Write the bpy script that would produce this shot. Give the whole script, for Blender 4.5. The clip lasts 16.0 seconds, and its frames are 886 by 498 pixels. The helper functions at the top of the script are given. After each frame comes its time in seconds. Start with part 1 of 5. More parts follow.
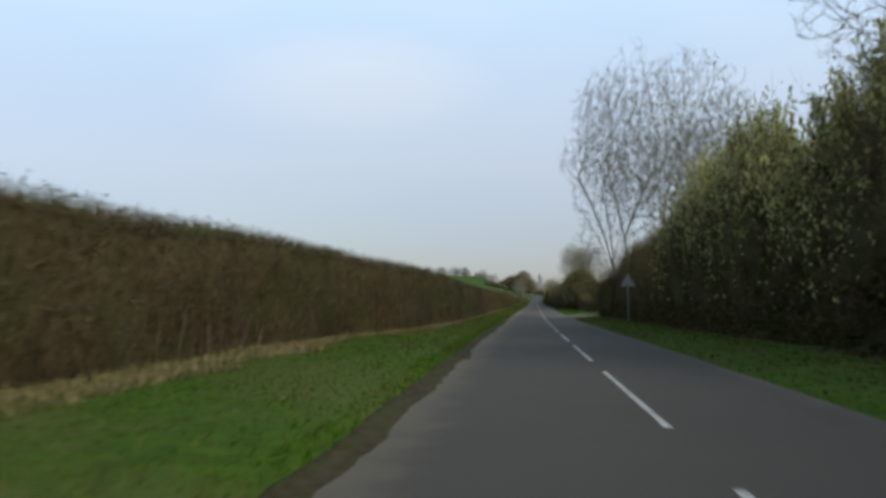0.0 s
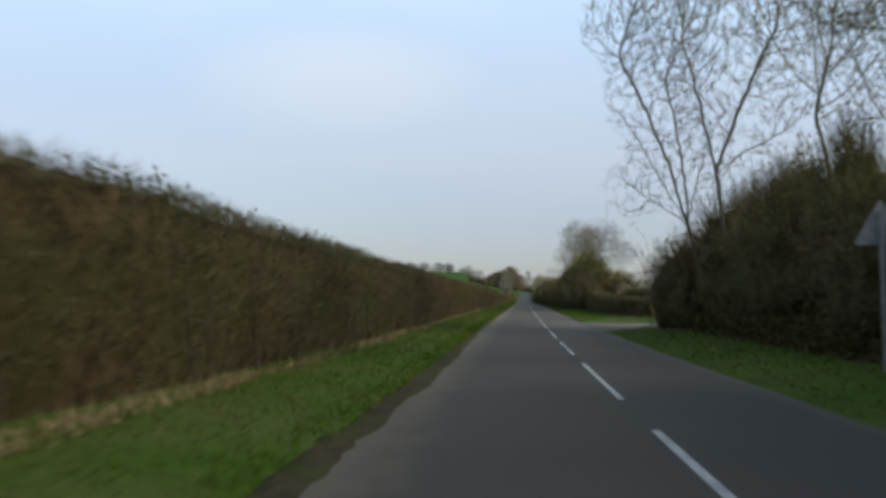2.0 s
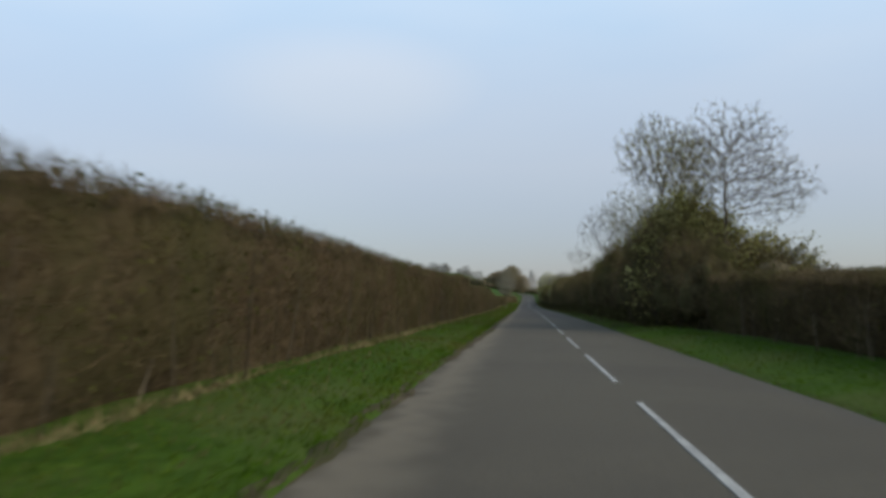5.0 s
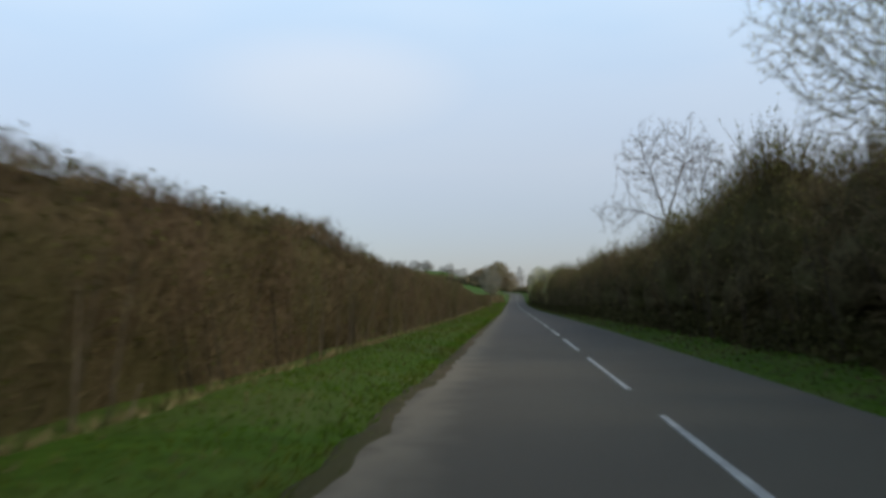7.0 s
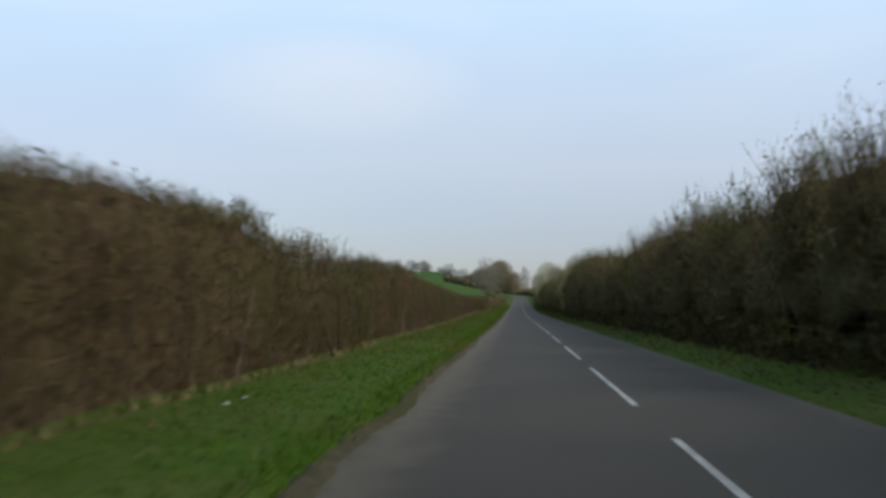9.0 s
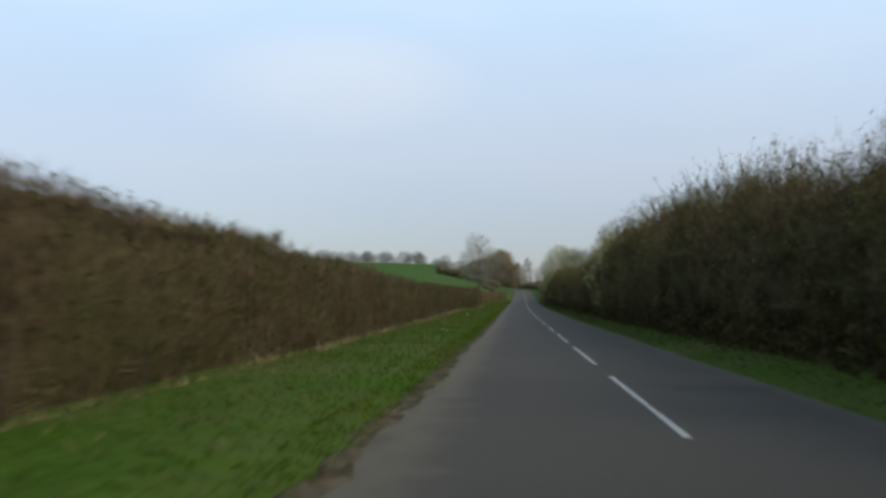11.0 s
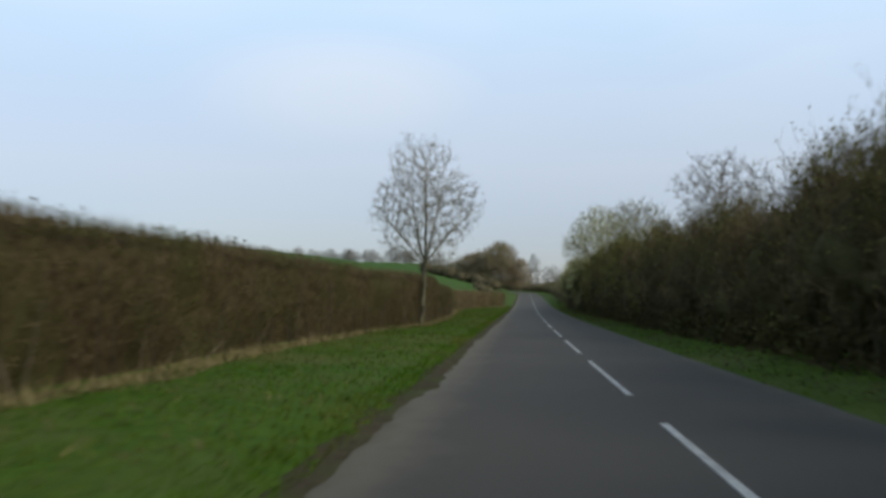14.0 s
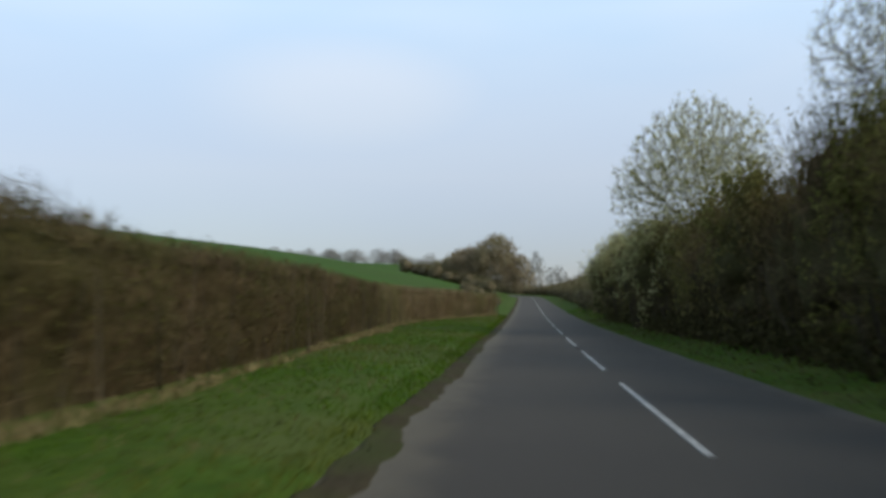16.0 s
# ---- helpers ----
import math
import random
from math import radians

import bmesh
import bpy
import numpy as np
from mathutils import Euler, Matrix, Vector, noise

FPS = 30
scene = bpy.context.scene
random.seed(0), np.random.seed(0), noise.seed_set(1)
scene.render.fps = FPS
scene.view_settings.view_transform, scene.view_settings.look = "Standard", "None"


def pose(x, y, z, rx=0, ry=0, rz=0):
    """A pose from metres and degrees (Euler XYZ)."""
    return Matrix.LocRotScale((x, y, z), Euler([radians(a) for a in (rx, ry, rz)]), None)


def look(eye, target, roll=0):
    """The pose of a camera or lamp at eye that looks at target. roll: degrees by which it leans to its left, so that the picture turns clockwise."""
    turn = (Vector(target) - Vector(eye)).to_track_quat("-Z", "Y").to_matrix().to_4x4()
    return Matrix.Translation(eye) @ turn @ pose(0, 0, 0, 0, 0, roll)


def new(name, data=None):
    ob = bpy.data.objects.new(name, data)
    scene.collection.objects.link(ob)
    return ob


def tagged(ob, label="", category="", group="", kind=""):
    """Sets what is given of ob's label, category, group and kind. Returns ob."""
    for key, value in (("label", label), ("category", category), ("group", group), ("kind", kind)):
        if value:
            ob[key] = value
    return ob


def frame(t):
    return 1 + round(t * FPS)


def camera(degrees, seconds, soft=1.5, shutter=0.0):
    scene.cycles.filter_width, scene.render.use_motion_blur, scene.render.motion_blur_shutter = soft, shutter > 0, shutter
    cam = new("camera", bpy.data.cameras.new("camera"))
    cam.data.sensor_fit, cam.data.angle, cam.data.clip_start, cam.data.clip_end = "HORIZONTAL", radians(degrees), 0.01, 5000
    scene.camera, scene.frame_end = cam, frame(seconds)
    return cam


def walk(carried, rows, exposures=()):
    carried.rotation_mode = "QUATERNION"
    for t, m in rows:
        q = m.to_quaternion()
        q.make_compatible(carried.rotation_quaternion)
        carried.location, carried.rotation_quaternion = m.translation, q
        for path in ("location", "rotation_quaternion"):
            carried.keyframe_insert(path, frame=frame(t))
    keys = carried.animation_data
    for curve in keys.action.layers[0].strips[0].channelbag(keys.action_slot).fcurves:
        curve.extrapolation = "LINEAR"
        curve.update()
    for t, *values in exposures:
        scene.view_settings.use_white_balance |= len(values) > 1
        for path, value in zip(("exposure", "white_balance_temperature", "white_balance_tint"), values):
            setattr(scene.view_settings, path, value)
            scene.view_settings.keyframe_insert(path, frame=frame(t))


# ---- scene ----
# The camera rides in a car along a straight country lane; y runs ahead along the lane.
cam = camera(55.0, 16.0, soft=3.5, shutter=0.28)
ROWS = [
    (0.0, -1.34, -2.43, 1.20, 5.75, 3.72, -0.08), (0.5, -1.34, 5.38, 1.25, 5.32, 4.23, -0.04),
    (1.0, -1.46, 14.01, 1.28, 5.31, 3.27, 1.27), (1.5, -1.45, 22.22, 1.29, 5.19, 3.56, -0.46),
    (2.0, -1.49, 30.85, 1.28, 4.91, 3.54, 0.17), (2.5, -1.48, 39.14, 1.27, 4.91, 3.43, -0.47),
    (3.0, -1.49, 47.91, 1.27, 5.04, 3.62, 0.24), (3.2, -1.46, 51.44, 1.27, 5.02, 3.29, 0.25),
    (5.3, -1.39, 88.25, 1.40, 5.14, 3.89, -0.01), (5.5, -1.39, 92.00, 1.42, 5.35, 3.96, -0.15),
    (6.0, -1.40, 101.58, 1.47, 5.57, 4.13, -0.19), (6.5, -1.35, 111.02, 1.53, 4.81, 3.41, 0.54),
    (7.0, -1.24, 120.12, 1.58, 4.21, 3.79, -0.41), (7.5, -1.09, 129.15, 1.63, 4.07, 4.00, -0.22),
    (8.0, -1.01, 138.66, 1.67, 4.24, 3.69, 0.23), (8.5, -0.85, 147.78, 1.71, 4.38, 3.70, -0.39),
    (9.0, -0.78, 157.21, 1.75, 4.51, 3.99, -0.04), (9.5, -0.71, 166.45, 1.78, 4.50, 4.02, -0.24),
    (12.0, -0.44, 215.53, 1.89, 4.71, 3.47, 0.25), (12.5, -0.34, 225.05, 1.91, 4.90, 3.97, -0.71),
    (13.0, -0.39, 235.14, 1.95, 5.12, 3.78, 0.13), (13.5, -0.30, 245.26, 2.01, 5.08, 3.89, -0.05),
    (14.0, -0.28, 255.40, 2.08, 4.90, 4.02, 0.14), (14.5, -0.22, 265.27, 2.16, 5.11, 4.08, -0.25),
    (15.0, -0.25, 275.37, 2.25, 5.15, 4.02, 0.34), (15.5, -0.19, 285.11, 2.36, 5.07, 3.70, -0.11),
    (16.0, -0.18, 295.72, 2.47, 4.90, 4.38, 0.13),
]
walk(cam, [(t, pose(x, y, z, 90 + pitch, 0, yaw) @ pose(0, 0, 0, 0, 0, roll)) for t, x, y, z, yaw, pitch, roll in ROWS],
     exposures=[(0.0, 0.0), (3.2, -0.02), (5.3, -0.15), (6.2, -0.13), (7.2, -0.03), (8.0, 0.0), (16.0, 0.0)])

# ---- light: hazy spring sky, soft hazy sun from the right ----
SUN_EL, SUN_AZ = radians(37), radians(108)
world = bpy.data.worlds.new("world")
scene.world = world
world.use_nodes = True
wn = world.node_tree.nodes
sky = wn.new("ShaderNodeTexSky")
sky.sky_type, sky.sun_disc = "NISHITA", False
sky.sun_elevation, sky.sun_rotation = SUN_EL, SUN_AZ
sky.air_density, sky.dust_density, sky.ozone_density = 1.0, 0.5, 1.0
veil = wn.new("ShaderNodeMix")  # a thin veil of high cloud over the blue, dimmer in the haze low down
veil.data_type = "RGBA"
veil.blend_type = "ADD"
veil.inputs["Factor"].default_value = 1.0
where = wn.new("ShaderNodeTexCoord")
split = wn.new("ShaderNodeSeparateXYZ")
height = wn.new("ShaderNodeValToRGB")
for at, colour in ((0.06, (0.140, 0.135, 0.200, 1)), (0.16, (0.345, 0.350, 0.392, 1)), (0.34, (0.470, 0.605, 0.735, 1))):
    stop = height.color_ramp.elements.new(at)
    stop.color = colour
height.color_ramp.elements[0].color = (0.005, 0.005, 0.10, 1)
height.color_ramp.elements[-1].color = (0.28, 0.36, 0.44, 1)
gain = wn.new("ShaderNodeVectorMath")
gain.operation = "SCALE"
gain.inputs["Scale"].default_value = 14.7
links = world.node_tree.links
links.new(where.outputs["Generated"], split.inputs["Vector"])
links.new(split.outputs["Z"], height.inputs["Fac"])
cloud = wn.new("ShaderNodeTexNoise")  # faint streaks of thin cloud
cloud.inputs["Scale"].default_value, cloud.inputs["Detail"].default_value, cloud.inputs["Roughness"].default_value = 2.2, 3.0, 0.45
flat = wn.new("ShaderNodeVectorMath")
flat.operation = "MULTIPLY"
flat.inputs[1].default_value = (1.0, 1.0, 3.5)
pale = wn.new("ShaderNodeMapRange")
pale.inputs["From Min"].default_value, pale.inputs["From Max"].default_value, pale.inputs["To Max"].default_value = 0.46, 0.76, 0.4
thin = wn.new("ShaderNodeHueSaturation")
links.new(where.outputs["Generated"], flat.inputs[0])
links.new(flat.outputs["Vector"], cloud.inputs["Vector"])
links.new(cloud.outputs["Fac"], pale.inputs["Value"])
fade = wn.new("ShaderNodeMath")
fade.operation = "SUBTRACT"
fade.inputs[0].default_value = 1.0
bank = wn.new("ShaderNodeVectorMath")  # one faint bank of cloud low ahead
bank.operation = "SUBTRACT"
bank.inputs[1].default_value = (-0.19, 0.945, 0.245)
stretch = wn.new("ShaderNodeVectorMath")
stretch.operation = "MULTIPLY"
stretch.inputs[1].default_value = (5.2, 5.2, 13.0)
size = wn.new("ShaderNodeVectorMath")
size.operation = "LENGTH"
soft_bank = wn.new("ShaderNodeMapRange")
soft_bank.interpolation_type = "SMOOTHSTEP"
soft_bank.inputs["From Min"].default_value, soft_bank.inputs["From Max"].default_value = 1.15, 0.25
soft_bank.inputs["To Max"].default_value = 0.62
both = wn.new("ShaderNodeMath")
both.operation = "MAXIMUM"
links.new(where.outputs["Generated"], bank.inputs[0])
links.new(bank.outputs["Vector"], stretch.inputs[0])
links.new(stretch.outputs["Vector"], size.inputs[0])
links.new(size.outputs["Value"], soft_bank.inputs["Value"])
links.new(soft_bank.outputs["Result"], both.inputs[0])
links.new(pale.outputs["Result"], both.inputs[1])
links.new(both.outputs["Value"], fade.inputs[1])
links.new(fade.outputs["Value"], thin.inputs["Saturation"])
links.new(height.outputs["Color"], thin.inputs["Color"])
links.new(thin.outputs["Color"], gain.inputs[0])
links.new(gain.outputs["Vector"], veil.inputs["B"])
wn["Background"].inputs["Strength"].default_value = 0.07
world.node_tree.links.new(sky.outputs["Color"], veil.inputs["A"])
world.node_tree.links.new(veil.outputs["Result"], wn["Background"].inputs["Color"])
sun_data = bpy.data.lights.new("sun", "SUN")
sun_data.energy, sun_data.angle, sun_data.color = 2.5, radians(24), (1.0, 0.90, 0.74)
sun = new("sun", sun_data)
sun.matrix_world = look((0, 0, 60), (-60 * math.sin(SUN_AZ), -60 * math.cos(SUN_AZ), 60 - 60 * math.tan(SUN_EL)))


# ---- materials ----
def material(name, dark, light, scale=6.0, rough=0.9, bump=0.3, detail=6.0, patch=None, patch_scale=0.4, island=0.0, bump_scale=None, spec=0.3):
    """Noise between two colours, a third colour in larger patches, and a fine relief."""
    mat = bpy.data.materials.new(name)
    mat.use_nodes = True
    nt = mat.node_tree
    n, ln = nt.nodes, nt.links
    bsdf = n["Principled BSDF"]
    bsdf.inputs["Roughness"].default_value = rough
    bsdf.inputs["Specular IOR Level"].default_value = spec
    place = n.new("ShaderNodeNewGeometry")
    fine = n.new("ShaderNodeTexNoise")
    fine.inputs["Scale"].default_value, fine.inputs["Detail"].default_value = scale, detail
    ln.new(place.outputs["Position"], fine.inputs["Vector"])
    ramp = n.new("ShaderNodeValToRGB")
    ramp.color_ramp.elements[0].position, ramp.color_ramp.elements[1].position = 0.32, 0.68
    ramp.color_ramp.elements[0].color, ramp.color_ramp.elements[1].color = (*dark, 1), (*light, 1)
    ln.new(fine.outputs["Fac"], ramp.inputs["Fac"])
    colour = ramp.outputs["Color"]
    if patch:
        wide = n.new("ShaderNodeTexNoise")
        wide.inputs["Scale"].default_value, wide.inputs["Detail"].default_value = patch_scale, 4.0
        ln.new(place.outputs["Position"], wide.inputs["Vector"])
        cut = n.new("ShaderNodeMapRange")
        cut.inputs["From Min"].default_value, cut.inputs["From Max"].default_value = 0.45, 0.65
        ln.new(wide.outputs["Fac"], cut.inputs["Value"])
        mix = n.new("ShaderNodeMix")
        mix.data_type = "RGBA"
        ln.new(cut.outputs["Result"], mix.inputs["Factor"])
        ln.new(colour, mix.inputs["A"])
        mix.inputs["B"].default_value = (*patch, 1)
        colour = mix.outputs["Result"]
    if island:
        value = n.new("ShaderNodeMapRange")
        value.inputs["To Min"].default_value, value.inputs["To Max"].default_value = 1 - island, 1 + island
        ln.new(place.outputs["Random Per Island"], value.inputs["Value"])
        hsv = n.new("ShaderNodeHueSaturation")
        ln.new(colour, hsv.inputs["Color"])
        ln.new(value.outputs["Result"], hsv.inputs["Value"])
        colour = hsv.outputs["Color"]
    ln.new(colour, bsdf.inputs["Base Color"])
    if bump:
        relief = n.new("ShaderNodeTexNoise")
        relief.inputs["Scale"].default_value, relief.inputs["Detail"].default_value = bump_scale or scale * 3, 4.0
        ln.new(place.outputs["Position"], relief.inputs["Vector"])
        bm_node = n.new("ShaderNodeBump")
        bm_node.inputs["Strength"].default_value, bm_node.inputs["Distance"].default_value = bump, 0.02
        ln.new(relief.outputs["Fac"], bm_node.inputs["Height"])
        ln.new(bm_node.outputs["Normal"], bsdf.inputs["Normal"])
    return mat


ASPHALT = material("asphalt", (0.0400, 0.0355, 0.0285), (0.0625, 0.0560, 0.0445), 40, 0.88, 0.35, patch=(0.045, 0.040, 0.0325), patch_scale=0.25, bump_scale=160, spec=0.28)


def add_dirt(mat):
    """Mud and grit that traffic and the verges leave along the edges, and paler wheel tracks, by the distance across the lane."""
    nt = mat.node_tree
    n, ln = nt.nodes, nt.links
    bsdf = n["Principled BSDF"]
    old = bsdf.inputs["Base Color"].links[0].from_socket
    across = n.new("ShaderNodeAttribute")
    across.attribute_name = "across"
    place = n.new("ShaderNodeNewGeometry")
    rag = n.new("ShaderNodeTexNoise")
    rag.inputs["Scale"].default_value, rag.inputs["Detail"].default_value = 1.6, 6.0
    ln.new(place.outputs["Position"], rag.inputs["Vector"])
    shift = n.new("ShaderNodeMath")
    shift.operation = "MULTIPLY_ADD"
    ln.new(rag.outputs["Fac"], shift.inputs[0])
    shift.inputs[1].default_value, shift.inputs[2].default_value = 0.9, -0.45
    moved = n.new("ShaderNodeMath")
    moved.operation = "ADD"
    ln.new(across.outputs["Fac"], moved.inputs[0])
    ln.new(shift.outputs["Value"], moved.inputs[1])
    along = n.new("ShaderNodeSeparateXYZ")  # a paler stretch of the asphalt
    ln.new(place.outputs["Position"], along.inputs["Vector"])
    ragged = n.new("ShaderNodeMath")
    ragged.operation = "MULTIPLY_ADD"
    ln.new(rag.outputs["Fac"], ragged.inputs[0])
    ragged.inputs[1].default_value = 9.0
    ln.new(along.outputs["Y"], ragged.inputs[2])
    begin, finish = n.new("ShaderNodeMapRange"), n.new("ShaderNodeMapRange")
    for node, lo, hi in ((begin, 80.0, 96.0), (finish, 158.0, 138.0)):
        node.interpolation_type = "SMOOTHSTEP"
        node.inputs["From Min"].default_value, node.inputs["From Max"].default_value = lo, hi
        ln.new(ragged.outputs["Value"], node.inputs["Value"])
    lightened = n.new("ShaderNodeMath")
    lightened.operation = "MULTIPLY"
    ln.new(begin.outputs["Result"], lightened.inputs[0])
    ln.new(finish.outputs["Result"], lightened.inputs[1])
    paler = n.new("ShaderNodeMix")
    paler.data_type, paler.blend_type = "RGBA", "MULTIPLY"
    ln.new(lightened.outputs["Value"], paler.inputs["Factor"])
    ln.new(old, paler.inputs["A"])
    paler.inputs["B"].default_value = (1.55, 1.50, 1.33, 1)
    old = paler.outputs["Result"]
    spot = n.new("ShaderNodeVectorMath")  # dust carried out of the side road
    spot.operation = "SUBTRACT"
    ln.new(place.outputs["Position"], spot.inputs[0])
    spot.inputs[1].default_value = (2.6, 75.0, 0.3)
    flatten = n.new("ShaderNodeVectorMath")
    flatten.operation = "MULTIPLY"
    ln.new(spot.outputs["Vector"], flatten.inputs[0])
    flatten.inputs[1].default_value = (0.24, 0.085, 0.0)
    off = n.new("ShaderNodeVectorMath")
    off.operation = "LENGTH"
    ln.new(flatten.outputs["Vector"], off.inputs[0])
    rough_off = n.new("ShaderNodeMath")
    rough_off.operation = "ADD"
    ln.new(off.outputs["Value"], rough_off.inputs[0])
    ln.new(shift.outputs["Value"], rough_off.inputs[1])
    film_of_dust = n.new("ShaderNodeMapRange")
    film_of_dust.interpolation_type = "SMOOTHSTEP"
    film_of_dust.inputs["From Min"].default_value, film_of_dust.inputs["From Max"].default_value, film_of_dust.inputs["To Max"].default_value = 1.1, 0.2, 0.7
    ln.new(rough_off.outputs["Value"], film_of_dust.inputs["Value"])
    dusty = n.new("ShaderNodeMix")
    dusty.data_type = "RGBA"
    ln.new(film_of_dust.outputs["Result"], dusty.inputs["Factor"])
    ln.new(old, dusty.inputs["A"])
    dusty.inputs["B"].default_value = (0.118, 0.104, 0.082, 1)
    old = dusty.outputs["Result"]
    grit = n.new("ShaderNodeMix")  # grit along the left edge, sandy on the paler stretch
    grit.data_type = "RGBA"
    grit.inputs["A"].default_value, grit.inputs["B"].default_value = (0.092, 0.080, 0.057, 1), (0.140, 0.119, 0.085, 1)
    ln.new(lightened.outputs["Value"], grit.inputs["Factor"])
    for edge0, edge1, colour in ((-1.95, -2.65, None), (-2.60, -3.0, (0.060, 0.050, 0.031)), (1.8, 2.3, (0.070, 0.062, 0.050))):
        cut = n.new("ShaderNodeMapRange")
        cut.interpolation_type = "SMOOTHSTEP"
        cut.inputs["From Min"].default_value, cut.inputs["From Max"].default_value = edge0, edge1
        ln.new(moved.outputs["Value"], cut.inputs["Value"])
        mix = n.new("ShaderNodeMix")
        mix.data_type = "RGBA"
        ln.new(cut.outputs["Result"], mix.inputs["Factor"])
        ln.new(old, mix.inputs["A"])
        if colour:
            mix.inputs["B"].default_value = (*colour, 1)
        else:
            ln.new(grit.outputs["Result"], mix.inputs["B"])
        old = mix.outputs["Result"]
    ln.new(old, bsdf.inputs["Base Color"])


add_dirt(ASPHALT)
SIDE_ASPHALT = material("pale_asphalt", (0.082, 0.072, 0.056), (0.125, 0.110, 0.086), 25, 0.95, 0.3, patch=(0.17, 0.150, 0.118), patch_scale=0.45, spec=0.1)
SOIL = material("verge_soil", (0.027, 0.022, 0.012), (0.062, 0.051, 0.030), 9, 0.98, 0.9, patch=(0.042, 0.048, 0.017), patch_scale=1.1, bump_scale=22, spec=0.05)
DARK_PATCH = material("dark_asphalt", (0.020, 0.020, 0.021), (0.036, 0.035, 0.035), 20, 0.8, 0.3)
SANDY_SOIL = material("sandy_soil", (0.042, 0.034, 0.020), (0.105, 0.086, 0.056), 7, 0.98, 0.9, patch=(0.050, 0.048, 0.022), patch_scale=0.25, bump_scale=22, spec=0.05)
GROUND = material("ground_grass", (0.026, 0.054, 0.005), (0.050, 0.092, 0.009), 5, 0.95, 0.5, patch=(0.06, 0.080, 0.018), patch_scale=0.35, spec=0.06)
FIELD = material("field", (0.030, 0.068, 0.010), (0.044, 0.088, 0.013), 0.5, 0.95, 0.2, patch=(0.040, 0.070, 0.013), patch_scale=0.03, spec=0.06)
GRASS = material("grass", (0.046, 0.095, 0.007), (0.089, 0.164, 0.012), 2.5, 0.9, 0, patch=(0.112, 0.122, 0.024), patch_scale=0.3, island=0.35, spec=0.06)
DULL_GRASS = material("dull_grass", (0.060, 0.066, 0.020), (0.125, 0.115, 0.048), 2.0, 0.9, 0, patch=(0.15, 0.125, 0.06), patch_scale=0.6, island=0.35, spec=0.06)
STRAW = material("straw", (0.160, 0.126, 0.060), (0.285, 0.226, 0.118), 3, 0.9, 0, patch=(0.115, 0.115, 0.040), patch_scale=0.7, island=0.35, spec=0.06)
PAINT = material("road_paint", (0.24, 0.24, 0.225), (0.40, 0.40, 0.375), 18, 0.7, 0.2, patch=(0.22, 0.22, 0.21), patch_scale=3)
# hedge cores are darker than their twigs: shade inside the hedge is painted in
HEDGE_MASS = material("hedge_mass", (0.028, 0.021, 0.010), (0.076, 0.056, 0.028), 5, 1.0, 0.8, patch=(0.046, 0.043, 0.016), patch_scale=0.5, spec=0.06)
TWIG = material("hedge_twig", (0.074, 0.055, 0.029), (0.172, 0.128, 0.072), 1.5, 0.95, 0, patch=(0.092, 0.086, 0.034), patch_scale=0.35, island=0.28, spec=0.06)
RUSSET_TWIG = material("russet_twig", (0.088, 0.062, 0.035), (0.178, 0.128, 0.075), 1.5, 0.95, 0, patch=(0.108, 0.094, 0.042), patch_scale=0.35, island=0.2, spec=0.06)
SANDY_TWIG = material("sandy_twig", (0.135, 0.098, 0.056), (0.31, 0.235, 0.140), 1.5, 0.95, 0, patch=(0.175, 0.155, 0.070), patch_scale=0.25, island=0.35, spec=0.06)
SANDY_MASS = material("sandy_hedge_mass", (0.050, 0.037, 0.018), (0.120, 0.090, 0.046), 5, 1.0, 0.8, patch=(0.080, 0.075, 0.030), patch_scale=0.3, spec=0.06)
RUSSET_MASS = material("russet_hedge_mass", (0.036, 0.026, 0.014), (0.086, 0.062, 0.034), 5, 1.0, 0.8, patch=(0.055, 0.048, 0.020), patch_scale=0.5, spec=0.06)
# bark darkened to stand for the shade at the foot of the thicket
SHADED_STEM = material("shaded_stem", (0.030, 0.025, 0.017), (0.070, 0.058, 0.040), 8, 0.95, 0.3, island=0.4, spec=0.05)
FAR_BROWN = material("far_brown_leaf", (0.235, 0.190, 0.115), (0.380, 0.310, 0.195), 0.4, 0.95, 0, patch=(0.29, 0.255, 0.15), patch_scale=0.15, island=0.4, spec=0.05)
PALE_STEM = material("pale_stem", (0.075, 0.060, 0.040), (0.15, 0.122, 0.082), 4, 0.95, 0.2, island=0.3, spec=0.06)
BUD = material("hedge_bud", (0.070, 0.066, 0.022), (0.13, 0.115, 0.040), 1.2, 0.9, 0, patch=(0.075, 0.090, 0.022), patch_scale=0.3, island=0.4, spec=0.06)
# bush core: its dark tone stands for shade between the twigs
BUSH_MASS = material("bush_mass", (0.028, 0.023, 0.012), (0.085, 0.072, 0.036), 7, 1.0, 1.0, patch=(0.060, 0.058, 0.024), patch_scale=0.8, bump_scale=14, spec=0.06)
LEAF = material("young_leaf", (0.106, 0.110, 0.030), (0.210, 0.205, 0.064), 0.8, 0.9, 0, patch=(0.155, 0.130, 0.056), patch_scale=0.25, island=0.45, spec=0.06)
# darker leaf for low growth: the shade at the foot is painted in
SHADED_LEAF = material("shaded_leaf", (0.036, 0.036, 0.014), (0.080, 0.070, 0.028), 0.8, 0.9, 0, patch=(0.045, 0.040, 0.018), patch_scale=0.25, island=0.45, spec=0.06)
DEAD_LEAF = material("dead_leaf", (0.040, 0.028, 0.015), (0.085, 0.060, 0.034), 2, 0.9, 0, island=0.4, spec=0.06)
